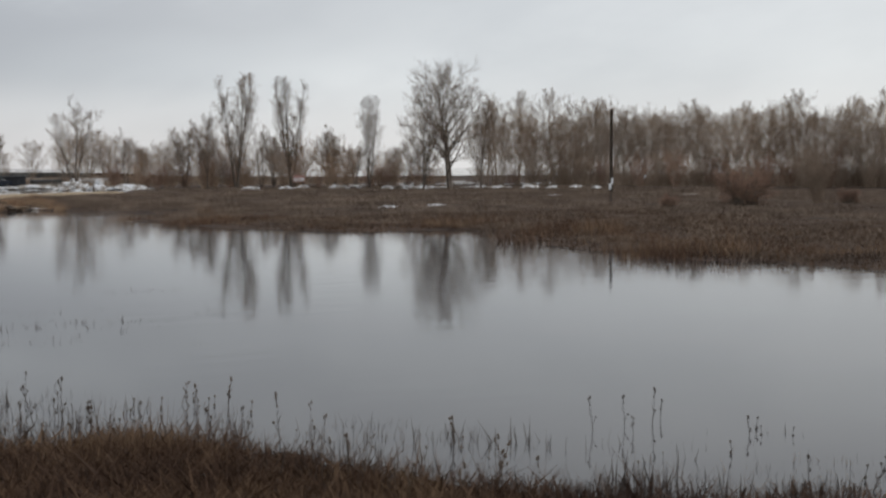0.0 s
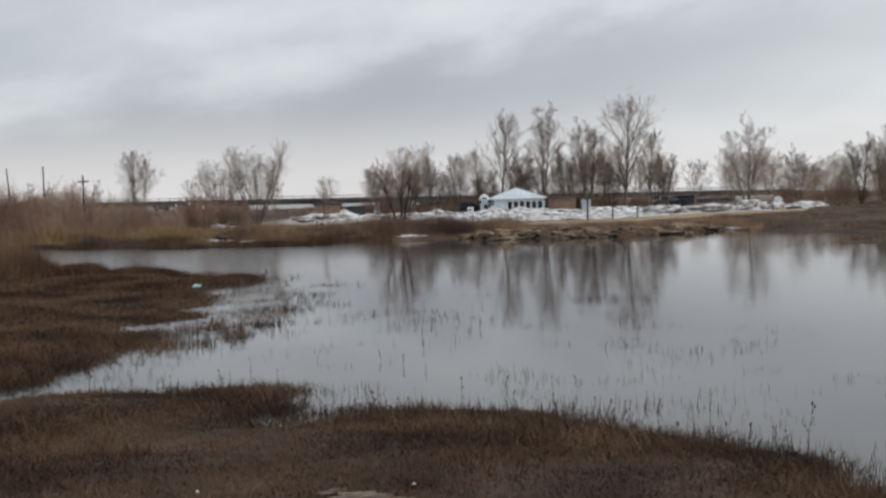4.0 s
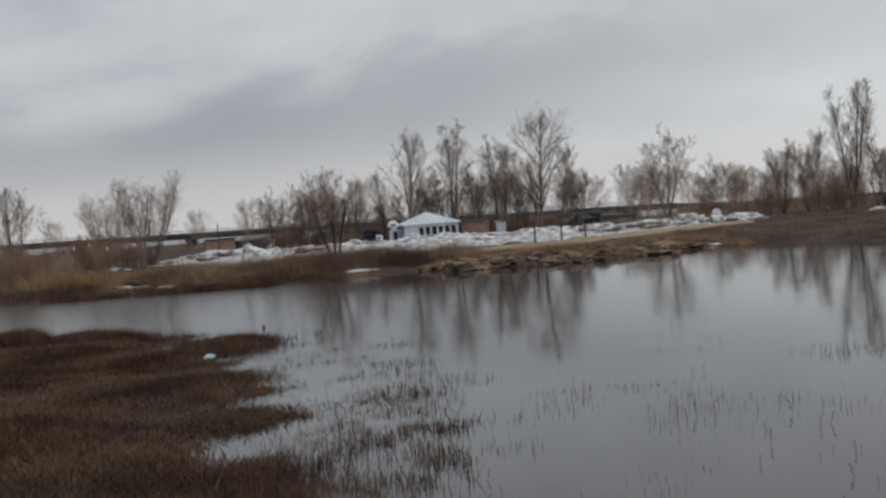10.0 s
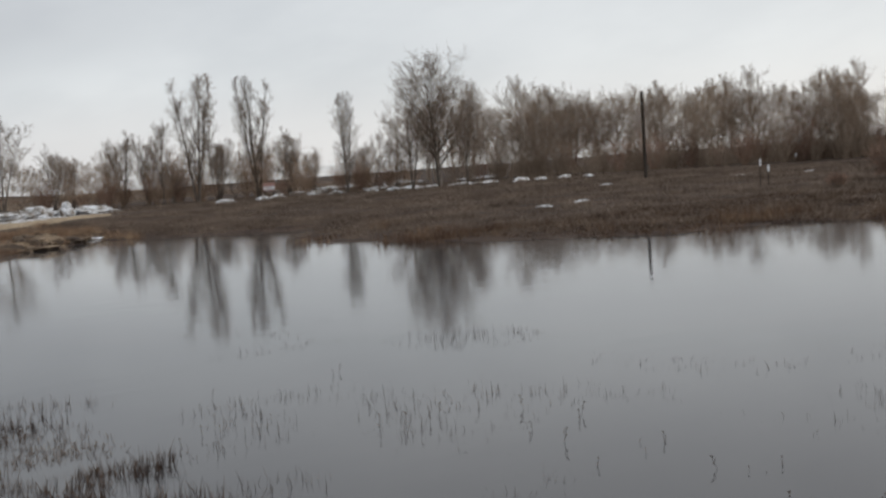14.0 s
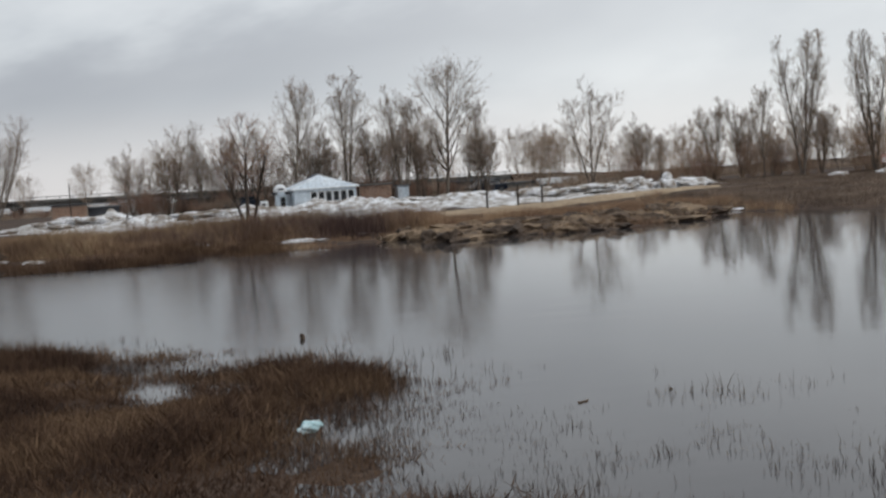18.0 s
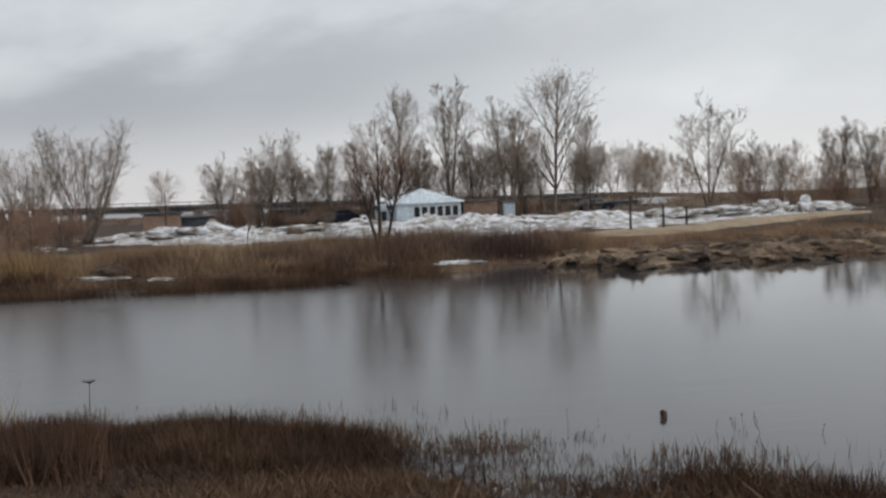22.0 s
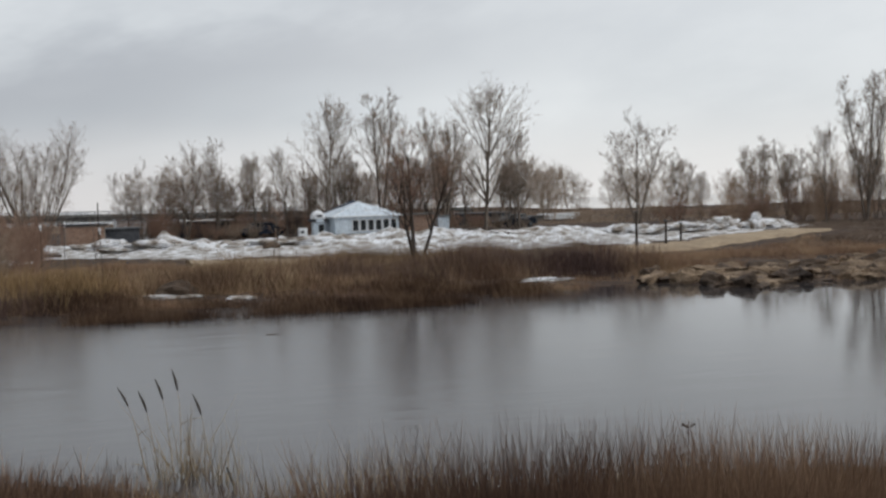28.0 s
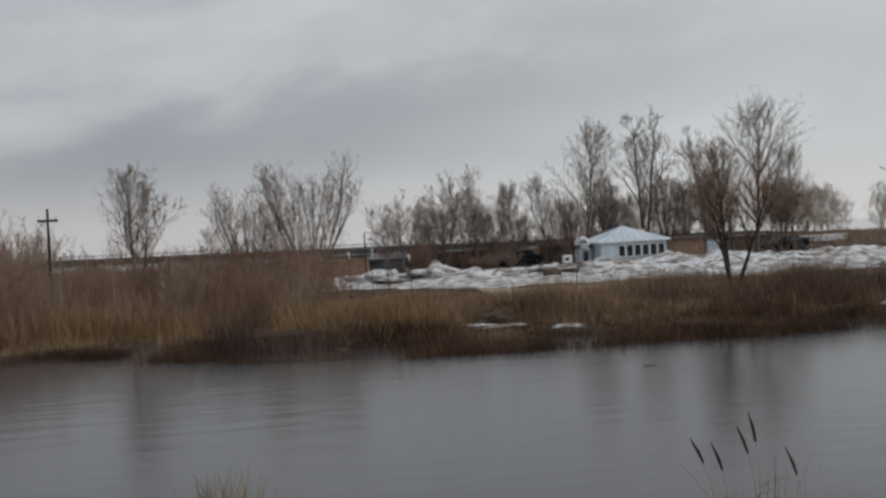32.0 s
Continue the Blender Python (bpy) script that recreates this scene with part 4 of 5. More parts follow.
trailer = thing("trailer", 23.7, 175.0, 0.4, 0.06, "long white-topped trailer behind the snow", "trailer")
part("body", boxes((-2.5, -0.9, 0.40, 2.5, 0.9, 1.15), bevel=0.06), M_WHITE, trailer)
part("chassis", boxes((-2.5, -0.8, 0.22, 2.5, 0.8, 0.39)), M_DARK, trailer)
for x in (-1.8, -1.0, 1.9):
    part("wheel", rods(((x, -0.92, 0.22), (x, -0.7, 0.22), 0.3, 0.3), n=14), M_TYRE, trailer)


def make_car(x, y, turn):
    e = thing("car", x, y, gz(x, y) + 0.03, turn, "dark parked saloon car behind the snow heaps", "car", "cars parked behind the snow")
    prof = [(-2.1, 0.28), (-2.15, 0.62), (-1.9, 0.80), (-1.25, 0.86), (-0.75, 1.30), (0.75, 1.33), (1.35, 0.90), (2.05, 0.82), (2.15, 0.55), (2.1, 0.28)]
    bm = bmesh.new()
    a, b = [bm.verts.new((px, -0.82 + 0.14 * (pz > 1), pz)) for px, pz in prof], [bm.verts.new((px, 0.82 - 0.14 * (pz > 1), pz)) for px, pz in prof]
    bm.faces.new(a), bm.faces.new(b[::-1])
    for i in range(len(prof)):
        j = (i + 1) % len(prof)
        bm.faces.new((a[j], a[i], b[i], b[j]))
    part("body", bm, M_CAR, e)
    for s in (-1, 1):
        part("side_window", boxes((-0.95, 0.755 * s - 0.02, 0.92, 0.05, 0.755 * s + 0.02, 1.2)), M_GLASS, e)
        part("side_window", boxes((0.12, 0.755 * s - 0.02, 0.92, 0.95, 0.755 * s + 0.02, 1.2)), M_GLASS, e)
        for wx in (-1.3, 1.35):
            w = part("wheel", rods(((wx, 0.68 * s, 0.3), (wx, 0.86 * s, 0.3), 0.31, 0.31), n=16), M_TYRE, e)
            part("rim", rods(((wx, 0.86 * s, 0.3), (wx, 0.875 * s, 0.3), 0.18, 0.17), n=12), M_RAIL, w)
        part("headlight", boxes((-2.19, 0.55 * s - 0.14, 0.58, -2.13, 0.55 * s + 0.14, 0.70)), M_WHITE, e)
    return e


car = make_car(9.4, 152, 0.3)
for x, y, t in ((-15.4, 152, 0.2),):
    copy_thing(car, pose(x, y, gz(x, y) + 0.03, 0, 0, math.degrees(t)))

# ---- road bridge ----
bridge = thing("road_bridge", 0, 0, 0, 0, "long low concrete road bridge with a dark underside", "bridge")
A, B = Vector((-150, 236, 4.2)), Vector((32, 236, 2.2))


def deck(s0, s1, y0, y1, z0, z1):
    p, q = A.lerp(B, s0), A.lerp(B, s1)
    bm = bmesh.new()
    v = [bm.verts.new(c) for c in ((p.x, p.y + y0, p.z + z0), (q.x, q.y + y0, q.z + z0), (q.x, q.y + y1, q.z + z0), (p.x, p.y + y1, p.z + z0), (p.x, p.y + y0, p.z + z1), (q.x, q.y + y0, q.z + z1), (q.x, q.y + y1, q.z + z1), (p.x, p.y + y1, p.z + z1))]
    for f in ((3, 2, 1, 0), (4, 5, 6, 7), (0, 1, 5, 4), (1, 2, 6, 5), (2, 3, 7, 6), (3, 0, 4, 7)):
        bm.faces.new([v[i] for i in f])
    return bm


SPANS = 11
for i in range(SPANS):
    part("deck", deck(i / SPANS, (i + 0.995) / SPANS, -4, 4, -0.42, 0.0), M_CONC, bridge)
    part("girder", deck(i / SPANS, (i + 0.995) / SPANS, -3.6, -3.0, -1.15, -0.42), M_CONC, bridge)
    part("girder", deck(i / SPANS, (i + 0.995) / SPANS, 0.0, 0.6, -1.15, -0.42), M_CONC, bridge)
    part("rail", deck(i / SPANS, (i + 0.995) / SPANS, -3.95, -3.85, 0.40, 0.50), M_RAIL, bridge)
    p = A.lerp(B, i / SPANS)
    part("cap_beam", boxes((p.x - 0.5, p.y - 3.9, p.z - 1.6, p.x + 0.5, p.y + 3.9, p.z - 1.15)), M_CONC, bridge)
    for y in (-3.0, 3.0):
        part("pier", rods(((p.x, p.y + y, -0.5), (p.x, p.y + y, p.z - 1.6), 0.45, 0.45), n=12), M_CONC, bridge)
    for k in range(8):
        q = A.lerp(B, (i + (k + 0.5) / 8) / SPANS)
        part("post", boxes((q.x - 0.06, q.y - 3.96, q.z, q.x + 0.06, q.y - 3.84, q.z + 0.5)), M_RAIL, bridge)
bank = thing("embankment", 32.0, 236.9, 0, 0, "grassy road embankment behind the trees", "embankment")
bm = bmesh.new()
prev = None
for i in range(26):
    x, top = i * 6.0, max(0.7, 2.2 - 0.24 * i) + 0.12 * math.sin(i * 1.7)
    ring = [bm.verts.new((x, -9, 0)), bm.verts.new((x, -4, top)), bm.verts.new((x, 4, top)), bm.verts.new((x, 9, 0))]
    if prev:
        for k in range(3):
            bm.faces.new((prev[k], ring[k], ring[k + 1], prev[k + 1]))
    prev = ring
part("slope", bm, M_GROUND, bank)

# ---- poles, posts, signs ----
def pole(x, y, top, label, arm=0.0, r=0.12, lean=(0, 0)):
    z = gz(x, y)
    e = thing("utility_pole", x, y, z - 0.2, 0.3, label, "pole", "poles round the meadow")
    part("shaft", rods(((0, 0, 0), (lean[0], lean[1], top - z + 0.2), r, r * 0.75), n=10), M_POLE, e)
    if arm:
        part("crossarm", boxes((lean[0] - arm, lean[1] - 0.06, top - z - 0.45, lean[0] + arm, lean[1] + 0.06, top - z - 0.33)), M_POLE, e)
        for s in (-0.85, 0.0, 0.85):
            part("insulator", rods(((lean[0] + s * arm, lean[1], top - z - 0.33), (lean[0] + s * arm, lean[1], top - z - 0.16), 0.045, 0.03)), M_RAG, e)
    return e


pole(58.6, 92.2, 8.1, "bare weathered wooden pole on the east meadow", r=0.16)
pole(-47.0, 108.5, 5.85, "dark wooden pole with a crossarm above the scrub", 0.48, 0.08)
pole(-55.5, 119.0, 7.1, "tall dark wooden pole above the scrub", 0.0, 0.09)
pole(-61.0, 123.5, 7.2, "dark wooden pole leaning above the scrub", 0.0, 0.09, (-0.5, 0))
pole(-30.0, 134.4, 4.05, "thin dark stake before the brick shed", 0.0, 0.06)
for x, y, top, c in ((-1.4, 103.7, 2.5, "tall dark fence post"), (0.7, 104.2, 1.95, "dark fence post with a short rail"), (2.9, 106.5, 1.7, "squat dark fence post")):
    z = gz(x, y)
    e = thing("fence_post", x, y, z - 0.15, 0.2, c + " by the dirt track", "post", "posts along the track")
    part("shaft", rods(((0, 0, 0), (0.03, 0, top - z + 0.15), 0.075, 0.06), n=8), M_POLE, e)
    part("cap", boxes((-0.09, -0.09, top - z + 0.13, 0.13, 0.09, top - z + 0.19), bevel=0.01), M_RAIL, e)

sg = thing("notice_board", 39.5, 126.0, gz(38.7, 129.8), -0.25, "faded red and white notice board on two legs", "sign")
part("leg", rods(((-0.42, 0, -0.2), (-0.42, 0, 1.0), 0.05, 0.05)), M_POLE, sg)
part("leg", rods(((0.42, 0, -0.2), (0.42, 0, 1.0), 0.05, 0.05)), M_POLE, sg)
bd = part("board", boxes((-0.62, -0.04, 0.72, 0.62, 0.04, 1.5), bevel=0.01), M_SIGN_R, sg)
part("panel", boxes((-0.54, -0.052, 0.80, 0.54, -0.042, 1.16)), M_WHITE, bd, "white lower panel")
for k in range(3):
    part("bar", boxes((-0.45, -0.058, 0.86 + k * 0.10, 0.45 - 0.12 * k, -0.054, 0.90 + k * 0.10)), M_SIGN_R, bd, "line of faded lettering")

ballt = thing("snow_ball", 17.4, 121.5, 0.95, 0, "big round ball of packed snow on a heap", "snow ball")
part("ball", blob(4, 0.42, 0.42, 0.44, 0.05, 3), M_SNOW, ballt).location = (0, 0, 0.55)
part("base", blob(6, 0.75, 0.7, 0.5, 0.3, 3), M_SNOW, ballt).location = (0, 0, -0.05)
for i, (x, y, a, h) in enumerate(((5.5, 119, 1.6, 0.5), (10.5, 121, 2.0, 0.55), (14.6, 122, 1.4, 0.7), (20.5, 125.5, 2.0, 0.45), (-19, 119, 2.6, 0.6), (-26, 122, 2.4, 0.65), (-15, 125, 1.8, 0.5), (-2.5, 121, 2.2, 0.45), (2.5, 124, 1.8, 0.5), (-29.5, 126, 1.8, 0.6))):
    e = thing("snow_mound", x, y, gz(x, y) + 0.2, 0, "lumpy heap of ploughed dirty snow", "snow", "ploughed snow heaps")
    part("mound", blob(20 + i, a * 1.2, a * 0.7, h * 0.8, 1.0, 4), M_SNOW, e)
tyre = thing("earth_mound", -20.2, 115.4, gz(-21.3, 113.5) + 0.35, 0, "dark earth clod lying on the snow", "clod")
part("clod", blob(33, 0.55, 0.4, 0.32, 0.4, 2), M_MUD, tyre)

boulder = thing("earth_mound", -27.9, 87.7, gz(-27.9, 87.7) + 0.1, 0.4, "dark wet earth mound on the far bank", "clod")
part("clod", blob(37, 0.75, 0.45, 0.42, 0.5, 3), M_MUD, boulder)
bluff = thing("earth_mound", -34.9, 86.5, gz(-34.9, 86.5) + 0.05, 0.1, "low dark bluff of wet earth at the far water", "clod")
part("clod", blob(38, 1.5, 0.7, 0.5, 0.5, 3), M_MUD, bluff)

# white film caught on the scrub, and small markers on the east meadow
for i, (x, y, z) in enumerate(((-30.6, 91.5, 2.7), (-32.8, 91.8, 2.9), (-31.9, 92.2, 3.0), (43.9, 65, 2.3))):
    e = thing("plastic_rag", x, y, z, i * 0.8, "scrap of white plastic film caught on a bare bush", "rag", "rags on the bushes")
    part("branch", rods(((0.1, 0.05, -z + gz(x, y)), (0, 0.02, 0.1), 0.014, 0.008), n=5), M_POLE, e, "bare branch")
    part("film", blob(40 + i, 0.055, 0.04, 0.08, 0.6, 2), M_RAG, e)
    part("tail", blob(50 + i, 0.025, 0.02, 0.09, 0.5, 2), M_RAG, e).location = (0.02, 0, -0.11)
for x, y, h in ((41.2, 65, 1.5), (42.3, 66.5, 1.8)):
    e = thing("marker_post", x, y, gz(x, y), 0, "thin stake with a small white plate on the meadow", "post", "markers on the meadow")
    part("shaft", rods(((0, 0, -0.1), (0, 0, h), 0.03, 0.025), n=6), M_POLE, e, "thin dark stake")
    part("plate", boxes((-0.09, -0.05, h - 0.42, 0.09, -0.03, h), bevel=0.005), M_WHITE, e, "small white plate")

# ---- litter and flotsam ----
bag = thing("plastic_bag", -16.74, 45.35, 0.02, 0.5, "crumpled pale turquoise plastic bag at the water's edge", "bag")
part("body", blob(61, 0.13, 0.085, 0.065, 0.5, 3), M_BAG, bag).location = (0, 0, 0.045)
part("neck", blob(62, 0.06, 0.05, 0.04, 0.5, 3), M_BAG, bag).location = (0.14, 0.01, 0.06)
stump = thing("stump", -16.25, 53.7, -0.03, 0.2, "dark broken stump standing out of the water", "stump")
part("trunk", blob(64, 0.05, 0.05, 0.12, 0.4, 2), M_MUD, stump)
part("knot", blob(65, 0.04, 0.035, 0.045, 0.3, 2), M_MUD, stump).location = (-0.02, 0, 0.10)
for x, y, a, t in ((-13.4, 45.5, 0.085, 0.2), (-12.2, 45.7, 0.05, 0.6), (-26.5, 74.9, 0.17, 0.1)):
    e = thing("driftwood", x, y, 0.005, t, "dark stick floating on the water", "driftwood", "floating sticks")
    part("stick", rods(((-a, 0, 0), (a * 0.6, 0.03, 0.0), 0.016, 0.014), ((a * 0.6, 0.03, 0.0), (a, 0.08, 0.01), 0.014, 0.008)), M_MUD, e)
for x, y in ((-11.6, 19.1), (-5.2, 16.0), (-7.4, 15.7), (-19.6, 45.4), (2.4, 10.7), (-1.6, 12.8)):
    e = thing("paper_scrap", x, y, gz(x, y) + 0.05, x, "small pale scrap of litter in the grass", "litter", "litter in the grass")
    part("scrap", blob(x, 0.022, 0.014, 0.01, 0.5, 2), M_RAG, e)

for k, (x, y, a, b) in enumerate(((-5.6, 15.3, 0.24, 0.14), (-5.25, 15.1, 0.15, 0.10), (-5.95, 15.55, 0.16, 0.05))):
    e = thing("straw_mat", x, y, gz(x, y) + 0.10, 0.3 * k, "flattened pale mat of old straw on the meadow", "straw", "straw mats")
    part("mat", blob(90 + k, a * 0.85, b * 0.85, 0.012, 1.1, 4), M_MAT, e)
e = thing("dry_stalk", -4.2, 15.2, gz(-4.2, 15.2), 0, "thin pale stalk leaning in the meadow", "stalk")
part("stalk", rods(((0.05, 0, -0.05), (-0.08, 0.05, 0.45), 0.008, 0.005), n=6), M_MAT, e)

# ---- earth clods heaped along the far bank ----
rr = random.Random(9)
clods = []
for i in range(84):
    f = (i + rr.random()) / 84
    x = -9.5 + 16.0 * f
    y = float(np.interp(x, [p[0] for p in FAR_SHORE], [p[1] for p in FAR_SHORE])) + rr.uniform(-0.3, 4.5)
    e = thing("earth_clod", x, y, max(0.0, gz(x, y)) - 0.05, rr.uniform(0, 6), "lump of dug dark earth with matted turf", "clod", "dug earth along the bank")
    part("lump", blob(70 + i, rr.uniform(0.45, 1.9), rr.uniform(0.35, 0.9), rr.uniform(0.15, 0.45), 0.9, 3), M_MUD if rr.random() < 0.5 else M_TURF, e)

# ---- dead weeds in the shallows ----
def weed_mesh(seed, high, twigs, heads):
    """Rows of tubes for a stem with side shoots, and its seed heads."""
    g = np.random.default_rng(seed)
    stem, pts = limb(g, (0, 0, -0.1), (g.normal(0, 0.08), g.normal(0, 0.08), 1), high + 0.1, 0.0095, 6, 0.03, 0.05)
    ends, shoots = [pts[-1][0]], []
    for _ in range(twigs):
        p, d, _ = pts[g.integers(2, 6)]
        o, q = limb(g, p, side_way(g, d, g.uniform(0.35, 0.8)), high * g.uniform(0.12, 0.32), 0.006, 2, 0.15, 0.1)
        shoots.append(o)
        ends.append(q[-1][0])
    knobs = []
    for i, e in enumerate(ends[:heads]):
        bm = bmesh.new()
        q = bmesh.ops.create_icosphere(bm, subdivisions=1, radius=1.0)
        a, c = g.uniform(0.010, 0.018), g.uniform(0.018, 0.036)
        for v in q["verts"]:
            v.co = Vector((v.co.x * a + e[0], v.co.y * a + e[1], v.co.z * c + e[2]))
        knobs.append(bm)
    return stem, shoots, knobs


def make_weed(seed, high, twigs, heads, label):
    w = new("dead_weed")
    tagged(w, label, "weed", "dead weeds in the shallows")
    stem, shoots, knobs = weed_mesh(seed, high, twigs, heads)
    v, f = tubes(stem)
    mesh_object("stem", v, f, M_WEED, w)
    for o in shoots:
        v, f = tubes(o)
        mesh_object("side_shoot", v, f, M_WEED, w)
    for bm in knobs:
        part("seed_head", bm, M_WEED, w)
    return w


WEEDS = [make_weed(301, 0.42, 5, 4, "tall branching dead weed standing in the shallows"), make_weed(302, 0.30, 3, 2, "dead weed with dark seed heads in the shallows"),
         make_weed(303, 0.20, 2, 2, "short dead weed stem in the shallows"), make_weed(304, 0.46, 6, 4, "bushy dead weed with knotted side shoots")]
rw = random.Random(12)
spots = []
while len(spots) < 292:
    k = rw.random()
    if k < 0.42:
        x, y = rw.uniform(-1, 9), rw.uniform(7, 16)
    elif k < 0.68:
        x, y = rw.uniform(-11, 0), rw.uniform(15, 26)
    elif k < 0.90:
        x, y = rw.uniform(-14, -3), rw.uniform(24, 38)
    else:
        x, y = rw.uniform(-24, -13), rw.uniform(44, 58)
    d = float(shore_distance(np.array([x]), np.array([y]))[0])
    if not ((-2.8 < d < 0.3 and rw.random() < (1.0 if d > -1.2 else 0.35)) or (0.68 < k < 0.90 and d > -9 and rw.random() < 0.3)):
        continue
    for _ in range(rw.choice((1, 2, 3, 5, 7))):
        spots.append((x + rw.gauss(0, 0.32), y + rw.gauss(0, 0.32)))
for i, (x, y) in enumerate(spots):
    w = WEEDS[i % 4] if i < 4 else copy_thing(WEEDS[rw.choice((0, 1, 1, 2, 2, 2, 3))], Matrix.Identity(4))
    s = rw.uniform(0.55, 1.05) * (0.6 if y > 24 else 1.0)
    w.matrix_basis = Matrix.LocRotScale((x, y, max(-0.05, gz(x, y))), Euler((rw.gauss(0, 0.06), rw.gauss(0, 0.06), rw.uniform(0, 6))), (s, s, s))

# reeds with plumes and an umbel on the near bank
def make_reed(seed, high):
    e = new("reed")
    tagged(e, "tall dry reed with a dark nodding plume", "reed", "reeds on the near bank")
    g = np.random.default_rng(seed)
    st, pts = limb(g, (0, 0, -0.1), (g.normal(0, 0.10), g.normal(0, 0.08), 1), high, 0.012, 6, 0.0, 0.05)
    v, f = tubes(st)
    mesh_object("stem", v, f, M_REED, e)
    p, d, _ = pts[-1]
    bm = rods(((p[0] - d[0] * 0.02, p[1] - d[1] * 0.02, p[2] - 0.02), (p[0] - 0.03, p[1], p[2] + 0.10), 0.012, 0.018), ((p[0] - 0.03, p[1], p[2] + 0.10), (p[0] - 0.09, p[1], p[2] + 0.25), 0.018, 0.004), n=6)
    part("plume", bm, M_POLE, e, "dark seed plume")
    for k in range(3):
        a = g.uniform(0, 6.28)
        p, d, _ = pts[k + 1]
        o, _ = limb(g, p, (math.cos(a), math.sin(a), 0.9), high * 0.28, 0.006, 3, -0.22, 0.05)
        v, f = tubes(o)
        mesh_object("leaf", v, f, M_STRAW, e)
    return e


REEDS = [make_reed(401, 1.35), make_reed(402, 1.15)]
for i, (x, y) in enumerate(((-30.6, 58.5), (-30.45, 58.7), (-30.3, 58.4), (-29.8, 58.5), (-30.2, 58.8))):
    w = REEDS[i] if i < 2 else copy_thing(REEDS[i % 2], Matrix.Identity(4))
    w.matrix_basis = Matrix.LocRotScale((x, y, gz(x, y)), Euler((0, rw.gauss(-0.05, 0.08), rw.uniform(-0.5, 0.5))), (1, 1, 0.85 + 0.2 * rw.random()))
umb = thing("umbel_weed", -24.1, 56.6, gz(-24.1, 56.6), 0, "dead umbel weed with a flat dark head", "weed")
part("stem", rods(((0, 0, -0.1), (0.02, 0, 0.66), 0.008, 0.006), n=6), M_WEED, umb)
for k in range(7):
    part("flower_ray", rods(((0.02, 0, 0.66), (0.02 + 0.09 * math.cos(k), 0.09 * math.sin(k), 0.71), 0.004, 0.012), n=5), M_WEED, umb)
stick = thing("broken_stalk", -29.6, 57.9, gz(-29.6, 57.9), 0, "thick dark broken stalk leaning in the grass", "stalk")
part("stalk", rods(((0.06, 0, -0.1), (-0.12, 0, 0.42), 0.02, 0.014), n=6), M_POLE, stick)

# ---- reeds and grass, joined ----
def blades(name, pts, count, high, spread, width, mat, lean=0.25, seed=1, even=False):
    """Thin upright blades about the points, one mesh, in waves of height unless even."""
    g = np.random.default_rng(seed)
    pts = np.asarray(pts)
    n = len(pts) * count
    b = np.repeat(pts, count, 0) + np.concatenate([g.normal(0, spread, (n, 2)), np.zeros((n, 1))], 1)
    tall = np.clip(0.25 + 1.5 * bumps(pts[:, 0], pts[:, 1], 2.7, 1), 0.42, 1.6) * g.uniform(0.55, 1.15, len(pts))
    tall = np.clip(0.55 + 0.9 * bumps(pts[:, 0], pts[:, 1], 1.6, 2), 0.6, 1.1) if even else tall
    h = g.uniform(high[0], high[1], n) * np.repeat(tall, count)
    a = g.uniform(0, 2 * math.pi, n)
    w = width * g.uniform(0.6, 1.4, n)
    u = np.stack([np.cos(a), np.sin(a), 0 * a], 1)
    tip = b + np.stack([g.normal(0, lean, n) * h, g.normal(0, lean, n) * h, h], 1)
    low = b - np.array([0, 0, 0.08])
    v = np.stack([low - u * w[:, None], low + u * w[:, None], tip], 1)
    return mesh_object(name, v.reshape(-1, 3), np.arange(3 * n).reshape(-1, 3), mat)


def land_points(n, x0, x1, y0, y1, near, far, seed, patchy=None, dry=None):
    """Places between two distances from the water's edge, in patches if asked."""
    g = np.random.default_rng(seed)
    x, y = g.uniform(x0, x1, n), g.uniform(y0, y1, n)
    d = shore_distance(x, y)
    ok = (d > near) & (d < far)
    if patchy:
        ok &= bumps(x, y, patchy[0], 2) > patchy[1] + patchy[2] * g.random(n)
    if y1 > 80:
        ok &= ~((y > snow_front(x)) & (x > -36) & (x < 27)) & ~((y > snow_front(x) - np.where(x > -4, 9.0, 6.5)) & (x > -27) & (x < 20))
        for px, py, a, b in PATCHES:
            ok &= ((x - px) / (a + 0.3)) ** 2 + ((y - py + 0.5) / (b + 0.7)) ** 2 > 1
    x, y = x[ok], y[ok]
    z = ground_height(x, y)
    if dry is not None:
        x, y, z = x[z > dry], y[z > dry], z[z > dry]
    return np.stack([x, y, np.maximum(z, -0.12)], 1)


def stuff(ob, label, category):
    tagged(ob, label, category, kind="stuff")


def bog(x, y):
    """Where the marsh between the near spits lies."""
    return np.exp(-((x + 18.6) ** 2 / 16 + (y - 47) ** 2 / 26)) + np.exp(-((x + 12.5) ** 2 / 3.2 + (y - 33.5) ** 2 / 40)) + 0.8 * np.exp(-((x + 19.2) ** 2 / 5 + (y - 50.8) ** 2 / 3))


def bog_points(n, seed):
    g = np.random.default_rng(seed)
    x, y = g.uniform(-24, -8, n), g.uniform(26, 54, n)
    ok = (bog(x, y) * (0.45 + bumps(x, y, 1.1, 1)) > 0.25 + 0.5 * g.random(n)) & (bumps(x, y, 0.8, 0) > 0.30)
    x, y = x[ok], y[ok]
    return np.stack([x, y, np.maximum(ground_height(x, y), -0.06)], 1)


